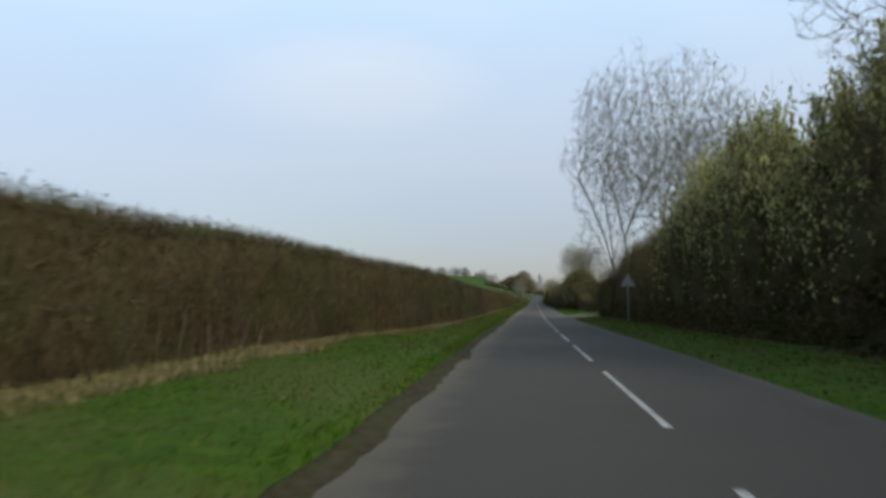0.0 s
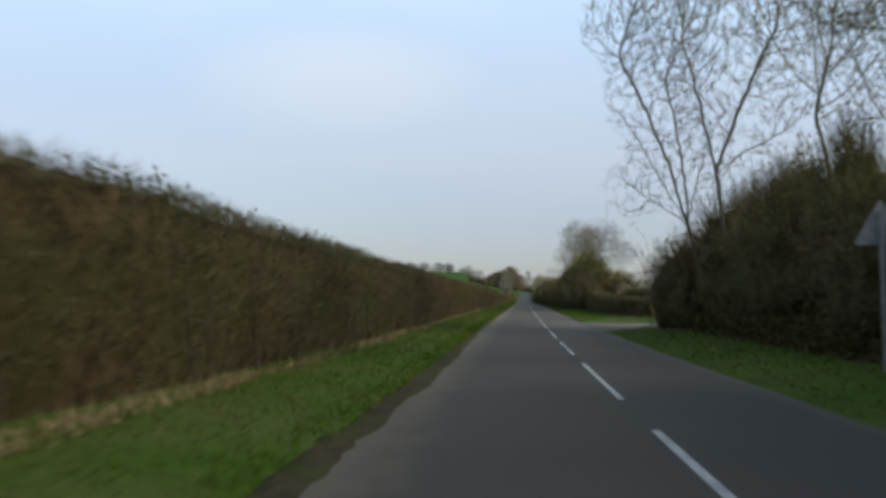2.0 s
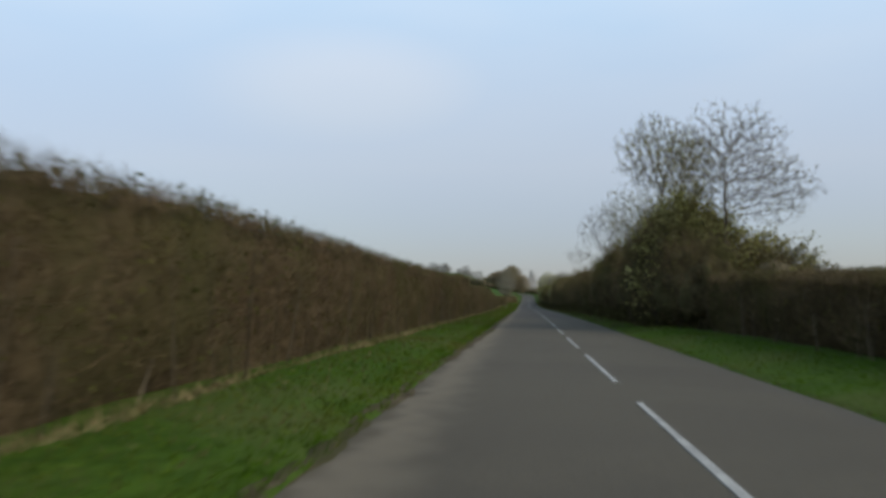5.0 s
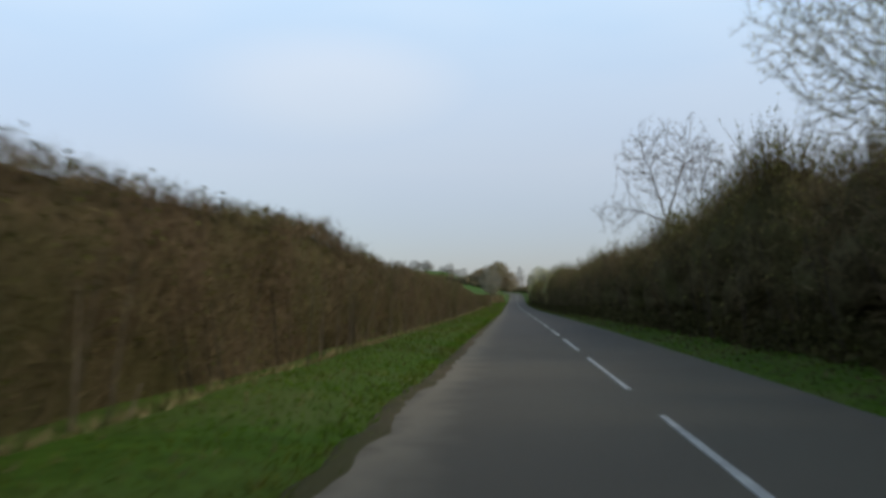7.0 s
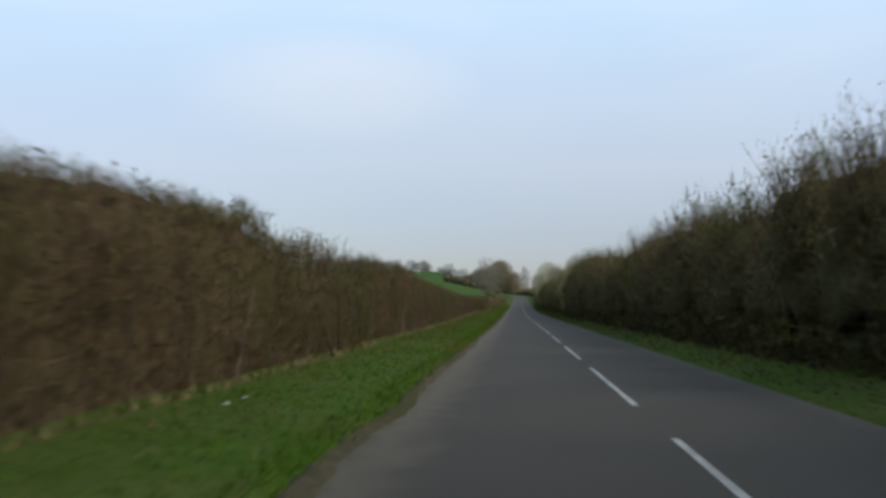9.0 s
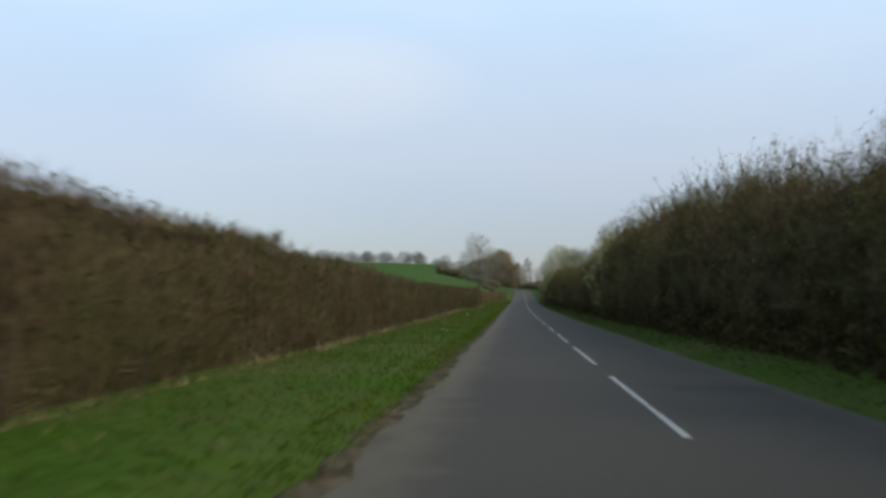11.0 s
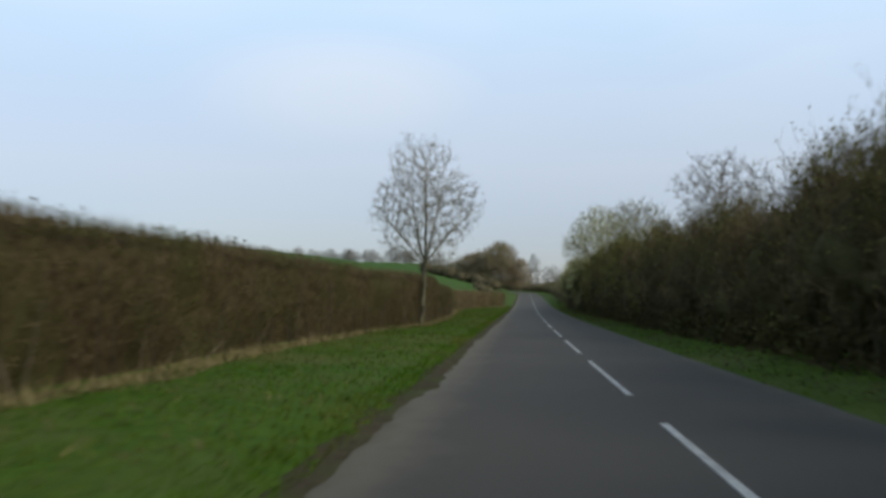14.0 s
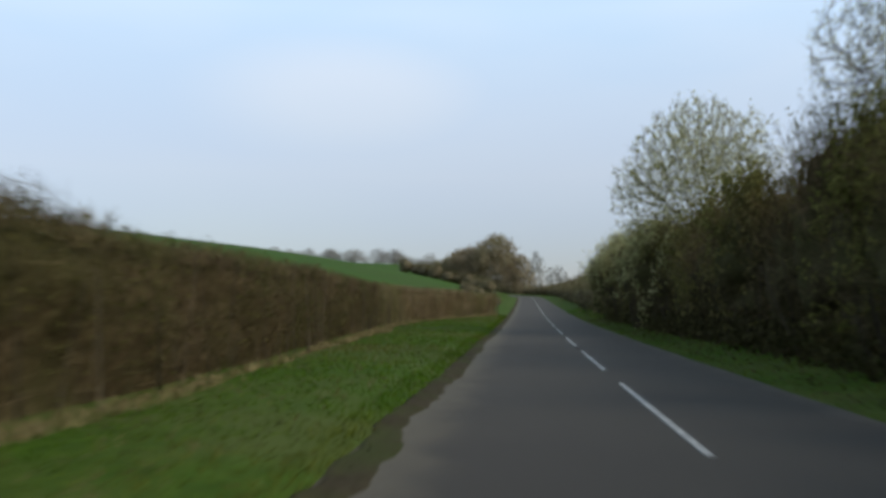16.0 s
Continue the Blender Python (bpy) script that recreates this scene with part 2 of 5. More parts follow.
SALLOW = material("sallow_leaf", (0.22, 0.215, 0.070), (0.40, 0.375, 0.150), 0.8, 0.9, 0, patch=(0.25, 0.22, 0.09), patch_scale=0.5, island=0.35, spec=0.06)
BLOSSOM = material("pale_blossom", (0.32, 0.32, 0.13), (0.56, 0.54, 0.29), 1.0, 0.9, 0, island=0.3, spec=0.06)
YELLOW_LEAF = material("yellow_leaf", (0.30, 0.30, 0.115), (0.54, 0.52, 0.24), 0.9, 0.9, 0, patch=(0.24, 0.235, 0.09), patch_scale=0.5, island=0.4, spec=0.06)
BARK = material("bark", (0.090, 0.078, 0.056), (0.185, 0.165, 0.122), 14, 0.95, 0.6, patch=(0.10, 0.105, 0.065), patch_scale=1.0, spec=0.06)
BRANCH = material("branch", (0.105, 0.092, 0.075), (0.195, 0.172, 0.142), 5, 0.95, 0, island=0.25, spec=0.06)
ASH_BARK = material("ash_bark", (0.19, 0.178, 0.135), (0.33, 0.31, 0.245), 9, 0.95, 0.3, spec=0.06)
# paler copies of the near bush colours: the haze of distance is painted in
HAZED_GREEN = material("hazed_young_leaf", (0.16, 0.15, 0.075), (0.28, 0.255, 0.14), 0.3, 0.95, 0, patch=(0.19, 0.16, 0.10), patch_scale=0.1, island=0.4, spec=0.06)
HAZED_MASS = material("hazed_mass", (0.085, 0.070, 0.042), (0.155, 0.130, 0.080), 3, 1.0, 0.6, spec=0.06)
MOSSY_BARK = material("mossy_bark", (0.095, 0.090, 0.054), (0.185, 0.176, 0.108), 9, 0.95, 0.6, patch=(0.085, 0.078, 0.056), patch_scale=1.5, spec=0.06)
PETAL = material("petal", (0.50, 0.50, 0.40), (0.68, 0.68, 0.56), 6, 0.8, 0, spec=0.06)
PAPER = material("paper", (0.46, 0.46, 0.42), (0.66, 0.66, 0.62), 9, 0.8, 0.2, spec=0.1)
# skyline leaves, greyed and lightened: the haze is part of the colour
HAZED_LEAF = material("hazed_leaf", (0.27, 0.262, 0.24), (0.39, 0.378, 0.345), 0.25, 0.95, 0, patch=(0.30, 0.28, 0.245), patch_scale=0.06, island=0.3, spec=0.06)
OLIVE_TWIG = material("olive_twig", (0.064, 0.056, 0.031), (0.150, 0.128, 0.074), 1.5, 0.95, 0, patch=(0.092, 0.092, 0.042), patch_scale=0.35, island=0.3, spec=0.06)
WILLOW_TWIG = material("willow_twig", (0.17, 0.155, 0.105), (0.30, 0.275, 0.19), 3, 0.95, 0, island=0.3, spec=0.06)
# branch colour made paler for distance haze, to go with these leaves
HAZED_BRANCH = material("hazed_branch", (0.20, 0.185, 0.165), (0.30, 0.28, 0.25), 0.4, 1.0, 0, spec=0.06)
STEEL = material("galvanised_steel", (0.15, 0.15, 0.15), (0.24, 0.24, 0.235), 12, 0.5, 0.1)
STEEL.node_tree.nodes["Principled BSDF"].inputs["Metallic"].default_value = 0.6
SIGN_BACK = material("sign_back", (0.15, 0.15, 0.15), (0.23, 0.23, 0.225), 9, 0.6, 0.05)
SIGN_RED = material("sign_red", (0.45, 0.02, 0.02), (0.55, 0.03, 0.03), 9, 0.45, 0)
SIGN_WHITE = material("sign_white", (0.66, 0.66, 0.64), (0.78, 0.78, 0.76), 9, 0.45, 0)
SIGN_BLACK = material("sign_black", (0.015, 0.015, 0.015), (0.03, 0.03, 0.03), 9, 0.5, 0)
WOOD = material("fence_wood", (0.17, 0.140, 0.070), (0.29, 0.245, 0.135), 7, 0.9, 0.4, patch=(0.15, 0.14, 0.075), patch_scale=1.5)


def let_through(mat, share):
    """Thin leaves let part of the light through."""
    nt = mat.node_tree
    bsdf = nt.nodes["Principled BSDF"]
    glow = nt.nodes.new("ShaderNodeBsdfTranslucent")
    mix = nt.nodes.new("ShaderNodeMixShader")
    mix.inputs["Fac"].default_value = share
    nt.links.new(bsdf.inputs["Base Color"].links[0].from_socket, glow.inputs["Color"])
    nt.links.new(bsdf.outputs["BSDF"], mix.inputs[1])
    nt.links.new(glow.outputs["BSDF"], mix.inputs[2])
    nt.links.new(mix.outputs["Shader"], nt.nodes["Material Output"].inputs["Surface"])


for leafy in (SALLOW, YELLOW_LEAF, LEAF, SHADED_LEAF, BLOSSOM, BUD, GRASS, HAZED_LEAF, HAZED_GREEN, FAR_BROWN):
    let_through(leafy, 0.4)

# ---- the lie of the land ----
STEP = 50.0
LINE_X = np.array([0.68, 0.0, -0.16, 0.09, 0.57, 0.96, 1.16, 1.35, 1.91, 2.50, 2.90, 2.80, 2.00, 0.60, -1.4, -4.0, -7.0])
LINE_Z = np.array([-0.8, 0.0, 0.05, 0.25, 0.51, 0.63, 0.82, 1.30, 2.05, 3.50, 5.20, 6.90, 8.50, 10.0, 11.3, 12.4, 13.3])


def curvatures(c):
    n = len(c)
    a, b = np.eye(n), np.zeros((n, n))
    for i in range(1, n - 1):
        a[i, i - 1:i + 2] = 1, 4, 1
        b[i, i - 1:i + 2] = 6 / STEP**2, -12 / STEP**2, 6 / STEP**2
    return np.linalg.solve(a, b @ c)


CURVE_X, CURVE_Z = curvatures(LINE_X), curvatures(LINE_Z)


def spline(c, m, y):
    y = np.asarray(y, float)
    i = np.clip(((y + STEP) // STEP).astype(int), 0, len(c) - 2)
    u = (y + STEP) / STEP - i
    out = c[i] * (1 - u) + c[i + 1] * u
    inside = (u >= 0) & (u <= 1)
    return out + np.where(inside, STEP**2 / 6 * (((1 - u)**3 - (1 - u)) * m[i] + (u**3 - u) * m[i + 1]), 0)


BEND = 462.0


def straight_x(y):
    return spline(LINE_X, CURVE_X, np.clip(y, -50, 750))


def lane_x(y):
    """The centre line; past the last hedge the lane swings to the left."""
    y = np.asarray(y, float)
    return straight_x(y) - np.clip(y - BEND, 0, 80)**2 / 420 - np.clip(y - BEND - 80, 0, 100) * 0.38


def lane_z(y):
    y = np.asarray(y, float)
    return spline(LINE_Z, CURVE_Z, np.clip(y, -50, 620))


ROAD_L, ROAD_R = -2.66, 2.22
TURF = [(-20, -2.78), (40, -2.86), (97, -3.0), (116, -2.8), (160, -2.86), (225, -3.0), (270, -2.94), (301, -2.84), (480, -2.86)]  # where the turf ends


def table(y, rows):
    ys, vs = zip(*rows)
    return np.interp(y, ys, vs)


HEDGE_D = [(-20, -7.1), (15, -7.15), (24, -6.6), (31, -5.6), (42, -5.15), (100, -5.2), (160, -5.15), (180, -5.5), (215, -6.0), (235, -6.45),
           (252, -6.8), (275, -7.1), (286, -6.85), (291.5, -5.6), (296, -5.55), (302, -5.8), (311, -6.0), (320, -6.7), (331, -7.6), (342, -8.0), (348, -7.0), (354, -5.4), (363, -3.8), (480, -3.8)]
HEDGE_H = [(-20, 2.65), (8, 2.66), (18, 2.82), (27, 2.76), (38, 2.64), (45, 2.6), (53.8, 2.6), (54.8, 2.54), (62, 2.54), (75, 2.55), (100, 2.57), (120, 2.56), (131, 2.6), (136, 2.8), (139, 2.92), (140, 2.66), (145, 2.46), (163, 2.5), (168.5, 2.68), (171.2, 2.8), (172.2, 2.1), (173.1, 1.95), (173.8, 2.85), (176.8, 2.88), (177.9, 1.8), (179.4, 1.8), (180.4, 2.6), (181, 2.8), (189, 2.82), (200, 2.5),
           (225, 2.38), (236, 2.36), (242, 2.26), (262, 2.40), (280, 2.45), (290, 2.44), (295, 2.36), (300, 2.42), (303.5, 2.4), (304.6, 2.2), (306, 2.08), (318, 2.12), (350, 2.08), (362, 1.7), (480, 2.0)]


def swell(x, y, size):
    """A smooth rolling value about 0 for arrays."""
    a, b = np.asarray(x) / size, np.asarray(y) / size
    return (np.sin(1.3 * a + 0.7 * b) + np.sin(0.6 * a - 1.7 * b + 1.1) + np.sin(2.3 * b + 0.9 * a + 2.0)) / 3


def ground_z(x, y):
    x, y = np.asarray(x, float), np.asarray(y, float)
    d = x - lane_x(y)
    z = lane_z(y)
    edge = table(y, HEDGE_D)
    left = np.clip((ROAD_L - 0.1 - d) / 1.2, 0, 1)
    z = z + 0.13 * left * left * (3 - 2 * left) + left * 0.035 * swell(x, y, 2.4)
    away = np.clip(edge - 2.0 - (x - straight_x(y)), 0, None)
    crest = np.maximum(15.8 - lane_z(y), 3.0)
    u = np.clip((y - 172) / 262, 0, 1)
    rise = crest * np.tanh((0.05 + 0.224 * u * u * (3 - 2 * u)) * away / crest)
    back = np.clip((y - 505) / 165, 0, 1) * np.clip(away / 35, 0, 1)  # the field climbs on to a further ridge
    z = z + rise + np.clip(away / 20, 0, 1) * 0.3 * swell(x, y, 40) + (7.6 + 0.028 * np.clip(away - 30, 0, 130)) * back * back * (3 - 2 * back)
    right = np.clip((d - ROAD_R) / 1.5, 0, 1)
    mouth = np.clip((9.0 - np.abs(y - 72.5 - 0.55 * np.clip(d - 8.0, 0, None))) / 2.5, 0, 1)
    z = z + 0.17 * right * right * (3 - 2 * right) * (1 - mouth) + right * 0.035 * swell(x, y, 2.4)
    z = z - np.where((d > ROAD_L - 0.25) & (d < ROAD_R + 0.02), 0.06, 0.0)
    return z


# ---- mesh helpers ----
def mesh_of(name, verts, faces, mat, smooth=False):
    """A mesh from arrays of vertices and of faces with equally many corners."""
    verts, faces = np.asarray(verts, np.float32), np.asarray(faces, np.int32)
    me = bpy.data.meshes.new(name)
    me.vertices.add(len(verts))
    me.vertices.foreach_set("co", verts.ravel())
    k = faces.shape[1]
    me.loops.add(faces.size)
    me.loops.foreach_set("vertex_index", faces.ravel())
    me.polygons.add(len(faces))
    me.polygons.foreach_set("loop_start", np.arange(0, faces.size, k, dtype=np.int32))
    me.polygons.foreach_set("use_smooth", np.full(len(faces), bool(smooth)))
    me.materials.append(mat)
    me.update(calc_edges=True)
    me.validate()
    return me


def part(name, me, parent=None, label="", kind=""):
    ob = new(name, me)
    ob.parent = parent
    return tagged(ob, label, kind=kind)


def thing(name, label, category, group="", kind="", at=None):
    ob = new(name)
    if at is not None:
        ob.matrix_world = at
    return tagged(ob, label, category, group, kind)


def bm_mesh(name, bm, mat, smooth=False):
    me = bpy.data.meshes.new(name)
    bm.to_mesh(me)
    bm.free()
    if smooth:
        for p in me.polygons:
            p.use_smooth = True
    me.materials.append(mat)
    return me


def unit(v):
    return v / np.maximum(np.linalg.norm(v, axis=-1, keepdims=True), 1e-9)


def spikes(base, way, length, radius):
    """Three-sided tapering twigs."""
    n = len(base)
    way = unit(way)
    side = unit(np.cross(way, np.where(np.abs(way[:, 2:3]) > 0.9, (1.0, 0, 0), (0, 0, 1.0))))
    other = np.cross(way, side)
    ring = [base + radius[:, None] * (math.cos(a) * side + math.sin(a) * other) for a in (0, 2.094, 4.189)]
    verts = np.stack(ring + [base + way * length[:, None]], 1).reshape(-1, 3)
    i = np.arange(n)[:, None] * 4
    faces = np.concatenate([i + (0, 1, 3), i + (1, 2, 3), i + (2, 0, 3)])
    return verts, faces


def slivers(base, way, length, radius, rng):
    """Very thin flat twigs and grass blades."""
    n = len(base)
    way = unit(way)
    side = unit(np.cross(way, rng.normal(size=(n, 3)))) * radius[:, None]
    verts = np.stack([base - side, base + side, base + way * length[:, None]], 1).reshape(-1, 3)
    return verts, np.arange(3 * n).reshape(-1, 3)


def leaves(centre, facing, size, rng, slim=0.6):
    """Small four-cornered leaves, folded along the middle."""
    n = len(centre)
    facing = unit(facing)
    side = unit(np.cross(facing, rng.normal(size=(n, 3))))
    up = np.cross(facing, side)
    s = size[:, None]
    verts = np.stack([centre - up * s, centre + side * s * slim + facing * s * 0.25, centre + up * s, centre - side * s * slim + facing * s * 0.25], 1).reshape(-1, 3)
    i = np.arange(n)[:, None] * 4
    return verts, np.concatenate([i + (0, 1, 2), i + (0, 2, 3)])


def tubes(segments, sides):
    """Tapered tubes for rows of x0 y0 z0 x1 y1 z1 r0 r1."""
    s = np.asarray(segments, float).reshape(-1, 8)
    a, b, ra, rb = s[:, :3], s[:, 3:6], s[:, 6:7], s[:, 7:8]
    way = unit(b - a)
    side = unit(np.cross(way, np.where(np.abs(way[:, 2:3]) > 0.9, (1.0, 0, 0), (0, 0, 1.0))))
    other = np.cross(way, side)
    low, high = [], []
    for k in range(sides):
        c, q = math.cos(k * math.tau / sides), math.sin(k * math.tau / sides)
        low.append(a + ra * (c * side + q * other))
        high.append(b + rb * (c * side + q * other))
    verts = np.stack(low + high, 1).reshape(-1, 3)
    i = np.arange(len(s))[:, None] * 2 * sides
    faces = np.concatenate([i + (k, (k + 1) % sides, sides + (k + 1) % sides, sides + k) for k in range(sides)])
    return verts, faces


def join(*pieces):
    verts, faces, start = [], [], 0
    for v, fa in pieces:
        verts.append(v)
        faces.append(np.asarray(fa) + start)
        start += len(v)
    return np.concatenate(verts), np.concatenate(faces)


def grid(rows, cols):
    """Quads of a sheet of rows x cols vertices."""
    i = (np.arange(rows - 1)[:, None] * cols + np.arange(cols - 1)).ravel()[:, None]
    return np.concatenate([i + (0, 1, cols + 1, cols)])


# ---- ground, road, verges ----
def build_ground():
    near = np.arange(-40, 520, 1.5)
    ys = np.concatenate([[-1500, -700, -300, -150, -80], near, [530, 545, 560, 580, 600, 620, 640, 660, 680, 720, 800, 1000, 1400, 2000, 3000, 4500]])
    ds = np.concatenate([[-3000, -1500, -800, -500, -350, -260, -200, -160, -130, -110, -95, -80, -70, -60, -50, -42, -35, -29, -24, -20, -17, -14.5, -12.5, -11, -9.5],
                         np.arange(-8.4, -3.0, 0.4), [-2.92, -2.88, 0.0, 2.20, 2.26], np.arange(2.6, 7.2, 0.5), [8.5, 10, 12, 15, 20, 30, 45, 70, 110, 180, 300, 500, 900, 1600, 3000]])
    yy, dd = np.meshgrid(ys, ds, indexing="ij")
    xx = lane_x(np.clip(yy, -50, 700)) + dd
    zz = ground_z(xx - lane_x(np.clip(yy, -50, 700)) + lane_x(yy), yy)
    me = mesh_of("ground", np.stack([xx, yy, zz], -1).reshape(-1, 3), grid(len(ys), len(ds)), GROUND, True)
    me.materials.append(FIELD)
    fine = np.abs(dd[:-1, :-1]).ravel() > 8.4
    me.polygons.foreach_set("material_index", fine.astype(np.int32))
    tagged(new("ground", me), "rough green grass verges and rising green field", "ground", kind="structure")


def strip(name, ys, d_left, d_right, lift, mat, label, category, rng, ragged=0.0, under=0.05):
    """A ribbon along the lane with its own thickness."""
    cols = 7
    u = np.linspace(0, 1, cols)
    yy = np.repeat(ys[:, None], cols, 1)
    left = d_left + ragged * (swell(ys, ys * 0 + 3, 0.9) + 0.6 * rng.normal(size=len(ys)) * 0.5)
    right = d_right + 0.5 * ragged * swell(ys, ys * 0 + 9, 0.8)
    dd = left[:, None] * (1 - u) + right[:, None] * u
    xx = lane_x(yy) + dd
    zz = lane_z(yy) + lift
    top = np.stack([xx, yy, zz], -1)
    low_l, low_r = top[:, :1] - (0, 0, under), top[:, -1:] - (0, 0, under)
    sheet = np.concatenate([low_l, top, low_r], 1)
    me = mesh_of(name, sheet.reshape(-1, 3), grid(len(ys), cols + 2), mat, False)
    spread = np.concatenate([dd[:, :1], dd, dd[:, -1:]], 1).astype(np.float32)
    me.attributes.new("across", "FLOAT", "POINT").data.foreach_set("value", spread.ravel())
    return tagged(new(name, me), label, category, kind="structure")


build_ground()
rng = np.random.default_rng(4)
lane_ys = np.concatenate([np.arange(-60, 540, 1.0), np.arange(540, 640, 4.0)])
strip("road", lane_ys, ROAD_L - 0.27 + 0 * lane_ys, ROAD_R + 0 * lane_ys, 0.0, ASPHALT, "grey worn asphalt country lane between verges", "road", rng, 0.06)


def build_soil_edge():
    """The low crumbling bank of bare soil where the verge meets the asphalt; a stretch of it is pale and sandy."""
    r = np.random.default_rng(91)
    ys = np.arange(-40, 470, 0.3)
    prof = np.array([(-0.16, 0.0), (-0.09, 0.034), (-0.04, 0.034), (0.0, 0.024), (0.05, 0.012), (0.09, 0.003), (0.14, -0.03)])
    yy = np.repeat(ys[:, None], len(prof), 1)
    wave = 0.05 * swell(ys, ys * 0, 0.8) + 0.05 * swell(ys, ys * 0 + 4, 3.1)
    rag = 0.03 * swell(ys, ys * 0 + 7, 0.22) + 0.02 * r.normal(size=len(ys))
    sand = np.clip(np.minimum(yy - 52, 214 - yy) / 16, 0, 1)  # the sandy stretch is narrow, the dark soil spreads wider
    spread = np.where(prof[None, :, 0] > 0, 2.3 - 1.1 * sand, 1.0)
    dd = table(yy, TURF) + prof[None, :, 0] * spread * (1 + 1.6 * wave[:, None]) + (1.2 * wave + rag)[:, None] + 0.02 * r.normal(size=yy.shape)
    zz = lane_z(yy) + prof[None, :, 1] * (1 + 0.35 * r.normal(size=yy.shape)) * (0.75 + 2.5 * np.abs(wave[:, None]))
    zz[:, 0], zz[:, -1] = ground_z(lane_x(ys) + dd[:, 0], ys) - 0.04, lane_z(ys) - 0.03
    me = mesh_of("verge_edge", np.stack([lane_x(yy) + dd, yy, zz], -1).reshape(-1, 3), grid(len(ys), len(prof)), SOIL, True)
    me.materials.append(SANDY_SOIL)
    sandy = r.uniform(size=(len(ys) - 1, len(prof) - 1)) < sand[:-1, :-1]
    me.polygons.foreach_set("material_index", sandy.ravel().astype(np.int32))
    tagged(new("verge_edge", me), "crumbling soil edge between grass verge and asphalt", "verge edge", kind="structure")


build_soil_edge()


def build_mark(y0, length, seed):
    """One painted dash that follows the lane, with its own small thickness and a slightly uneven rim."""
    r = np.random.default_rng(seed)
    ys = np.linspace(y0, y0 + length, 9)
    half = 0.039 + 0.003 * r.normal(size=9)
    xs = lane_x(ys)
    z = lane_z(ys)
    rows = np.stack([np.stack([xs + s * half, ys, z + lift], -1) for s, lift in ((-1.06, -0.004), (-1.0, 0.009), (1.0, 0.009), (1.06, -0.004))], 1)
    return mesh_of("centre_line_mark", rows.reshape(-1, 3), grid(9, 4), PAINT)


mark_y = 5.79 - 27
k = 0
while mark_y < 470:
    tagged(new("centre_line_mark", build_mark(mark_y, 6.4, k)), "worn white painted dash of the road's centre line", "road marking", "centre line", "structure")
    mark_y += 9.0
    k += 1


def build_side_road():
    """The mouth of a pale side road that opens on the right."""
    n = 24
    rows = []
    for k in range(n):
        u = k / (n - 1)
        x = ROAD_R - 0.03 + 38 * u**1.5
        flare = 3.6 * math.exp(-(x - ROAD_R) / 2.2)
        near = 68.0 + 1.28 * min(x - ROAD_R, 6.0) + 0.55 * max(x - ROAD_R - 6.0, 0) - 0.6 * flare
        far = 76.9 + 0.03 * (x - ROAD_R) + 0.55 * max(x - ROAD_R - 6.0, 0) + 0.8 * flare
        for j in range(6):
            y = near + (far - near) * j / 5
            rows.append((x + float(lane_x(y)) , y, float(lane_z(y)) + 0.020 + 0.02 * u))
    me = mesh_of("side_road", rows, grid(n, 6), SIDE_ASPHALT)
    tagged(new("side_road", me), "pale dusty side road joining the lane", "road", kind="structure")


build_side_road()


def build_patch(x, y, w, l, name, label, mat, seed):
    """A thin uneven patch on the asphalt."""
    r = random.Random(seed)
    ring = [(x + w * math.cos(a) * r.uniform(0.75, 1.1), y + l * math.sin(a) * r.uniform(0.75, 1.1)) for a in np.linspace(0, math.tau, 18, endpoint=False)]
    bm = bmesh.new()
    bm.faces.new([bm.verts.new((px, py, float(lane_z(py)) + 0.006)) for px, py in ring])
    tagged(new(name, bm_mesh(name, bm, mat)), label, "road", kind="structure")


# a small patch darker than the asphalt around it
build_patch(float(lane_x(287.2)) - 0.35, 287.2, 0.55, 0.9, "dark_patch", "dark patch on the asphalt by the centre line", DARK_PATCH, 3)


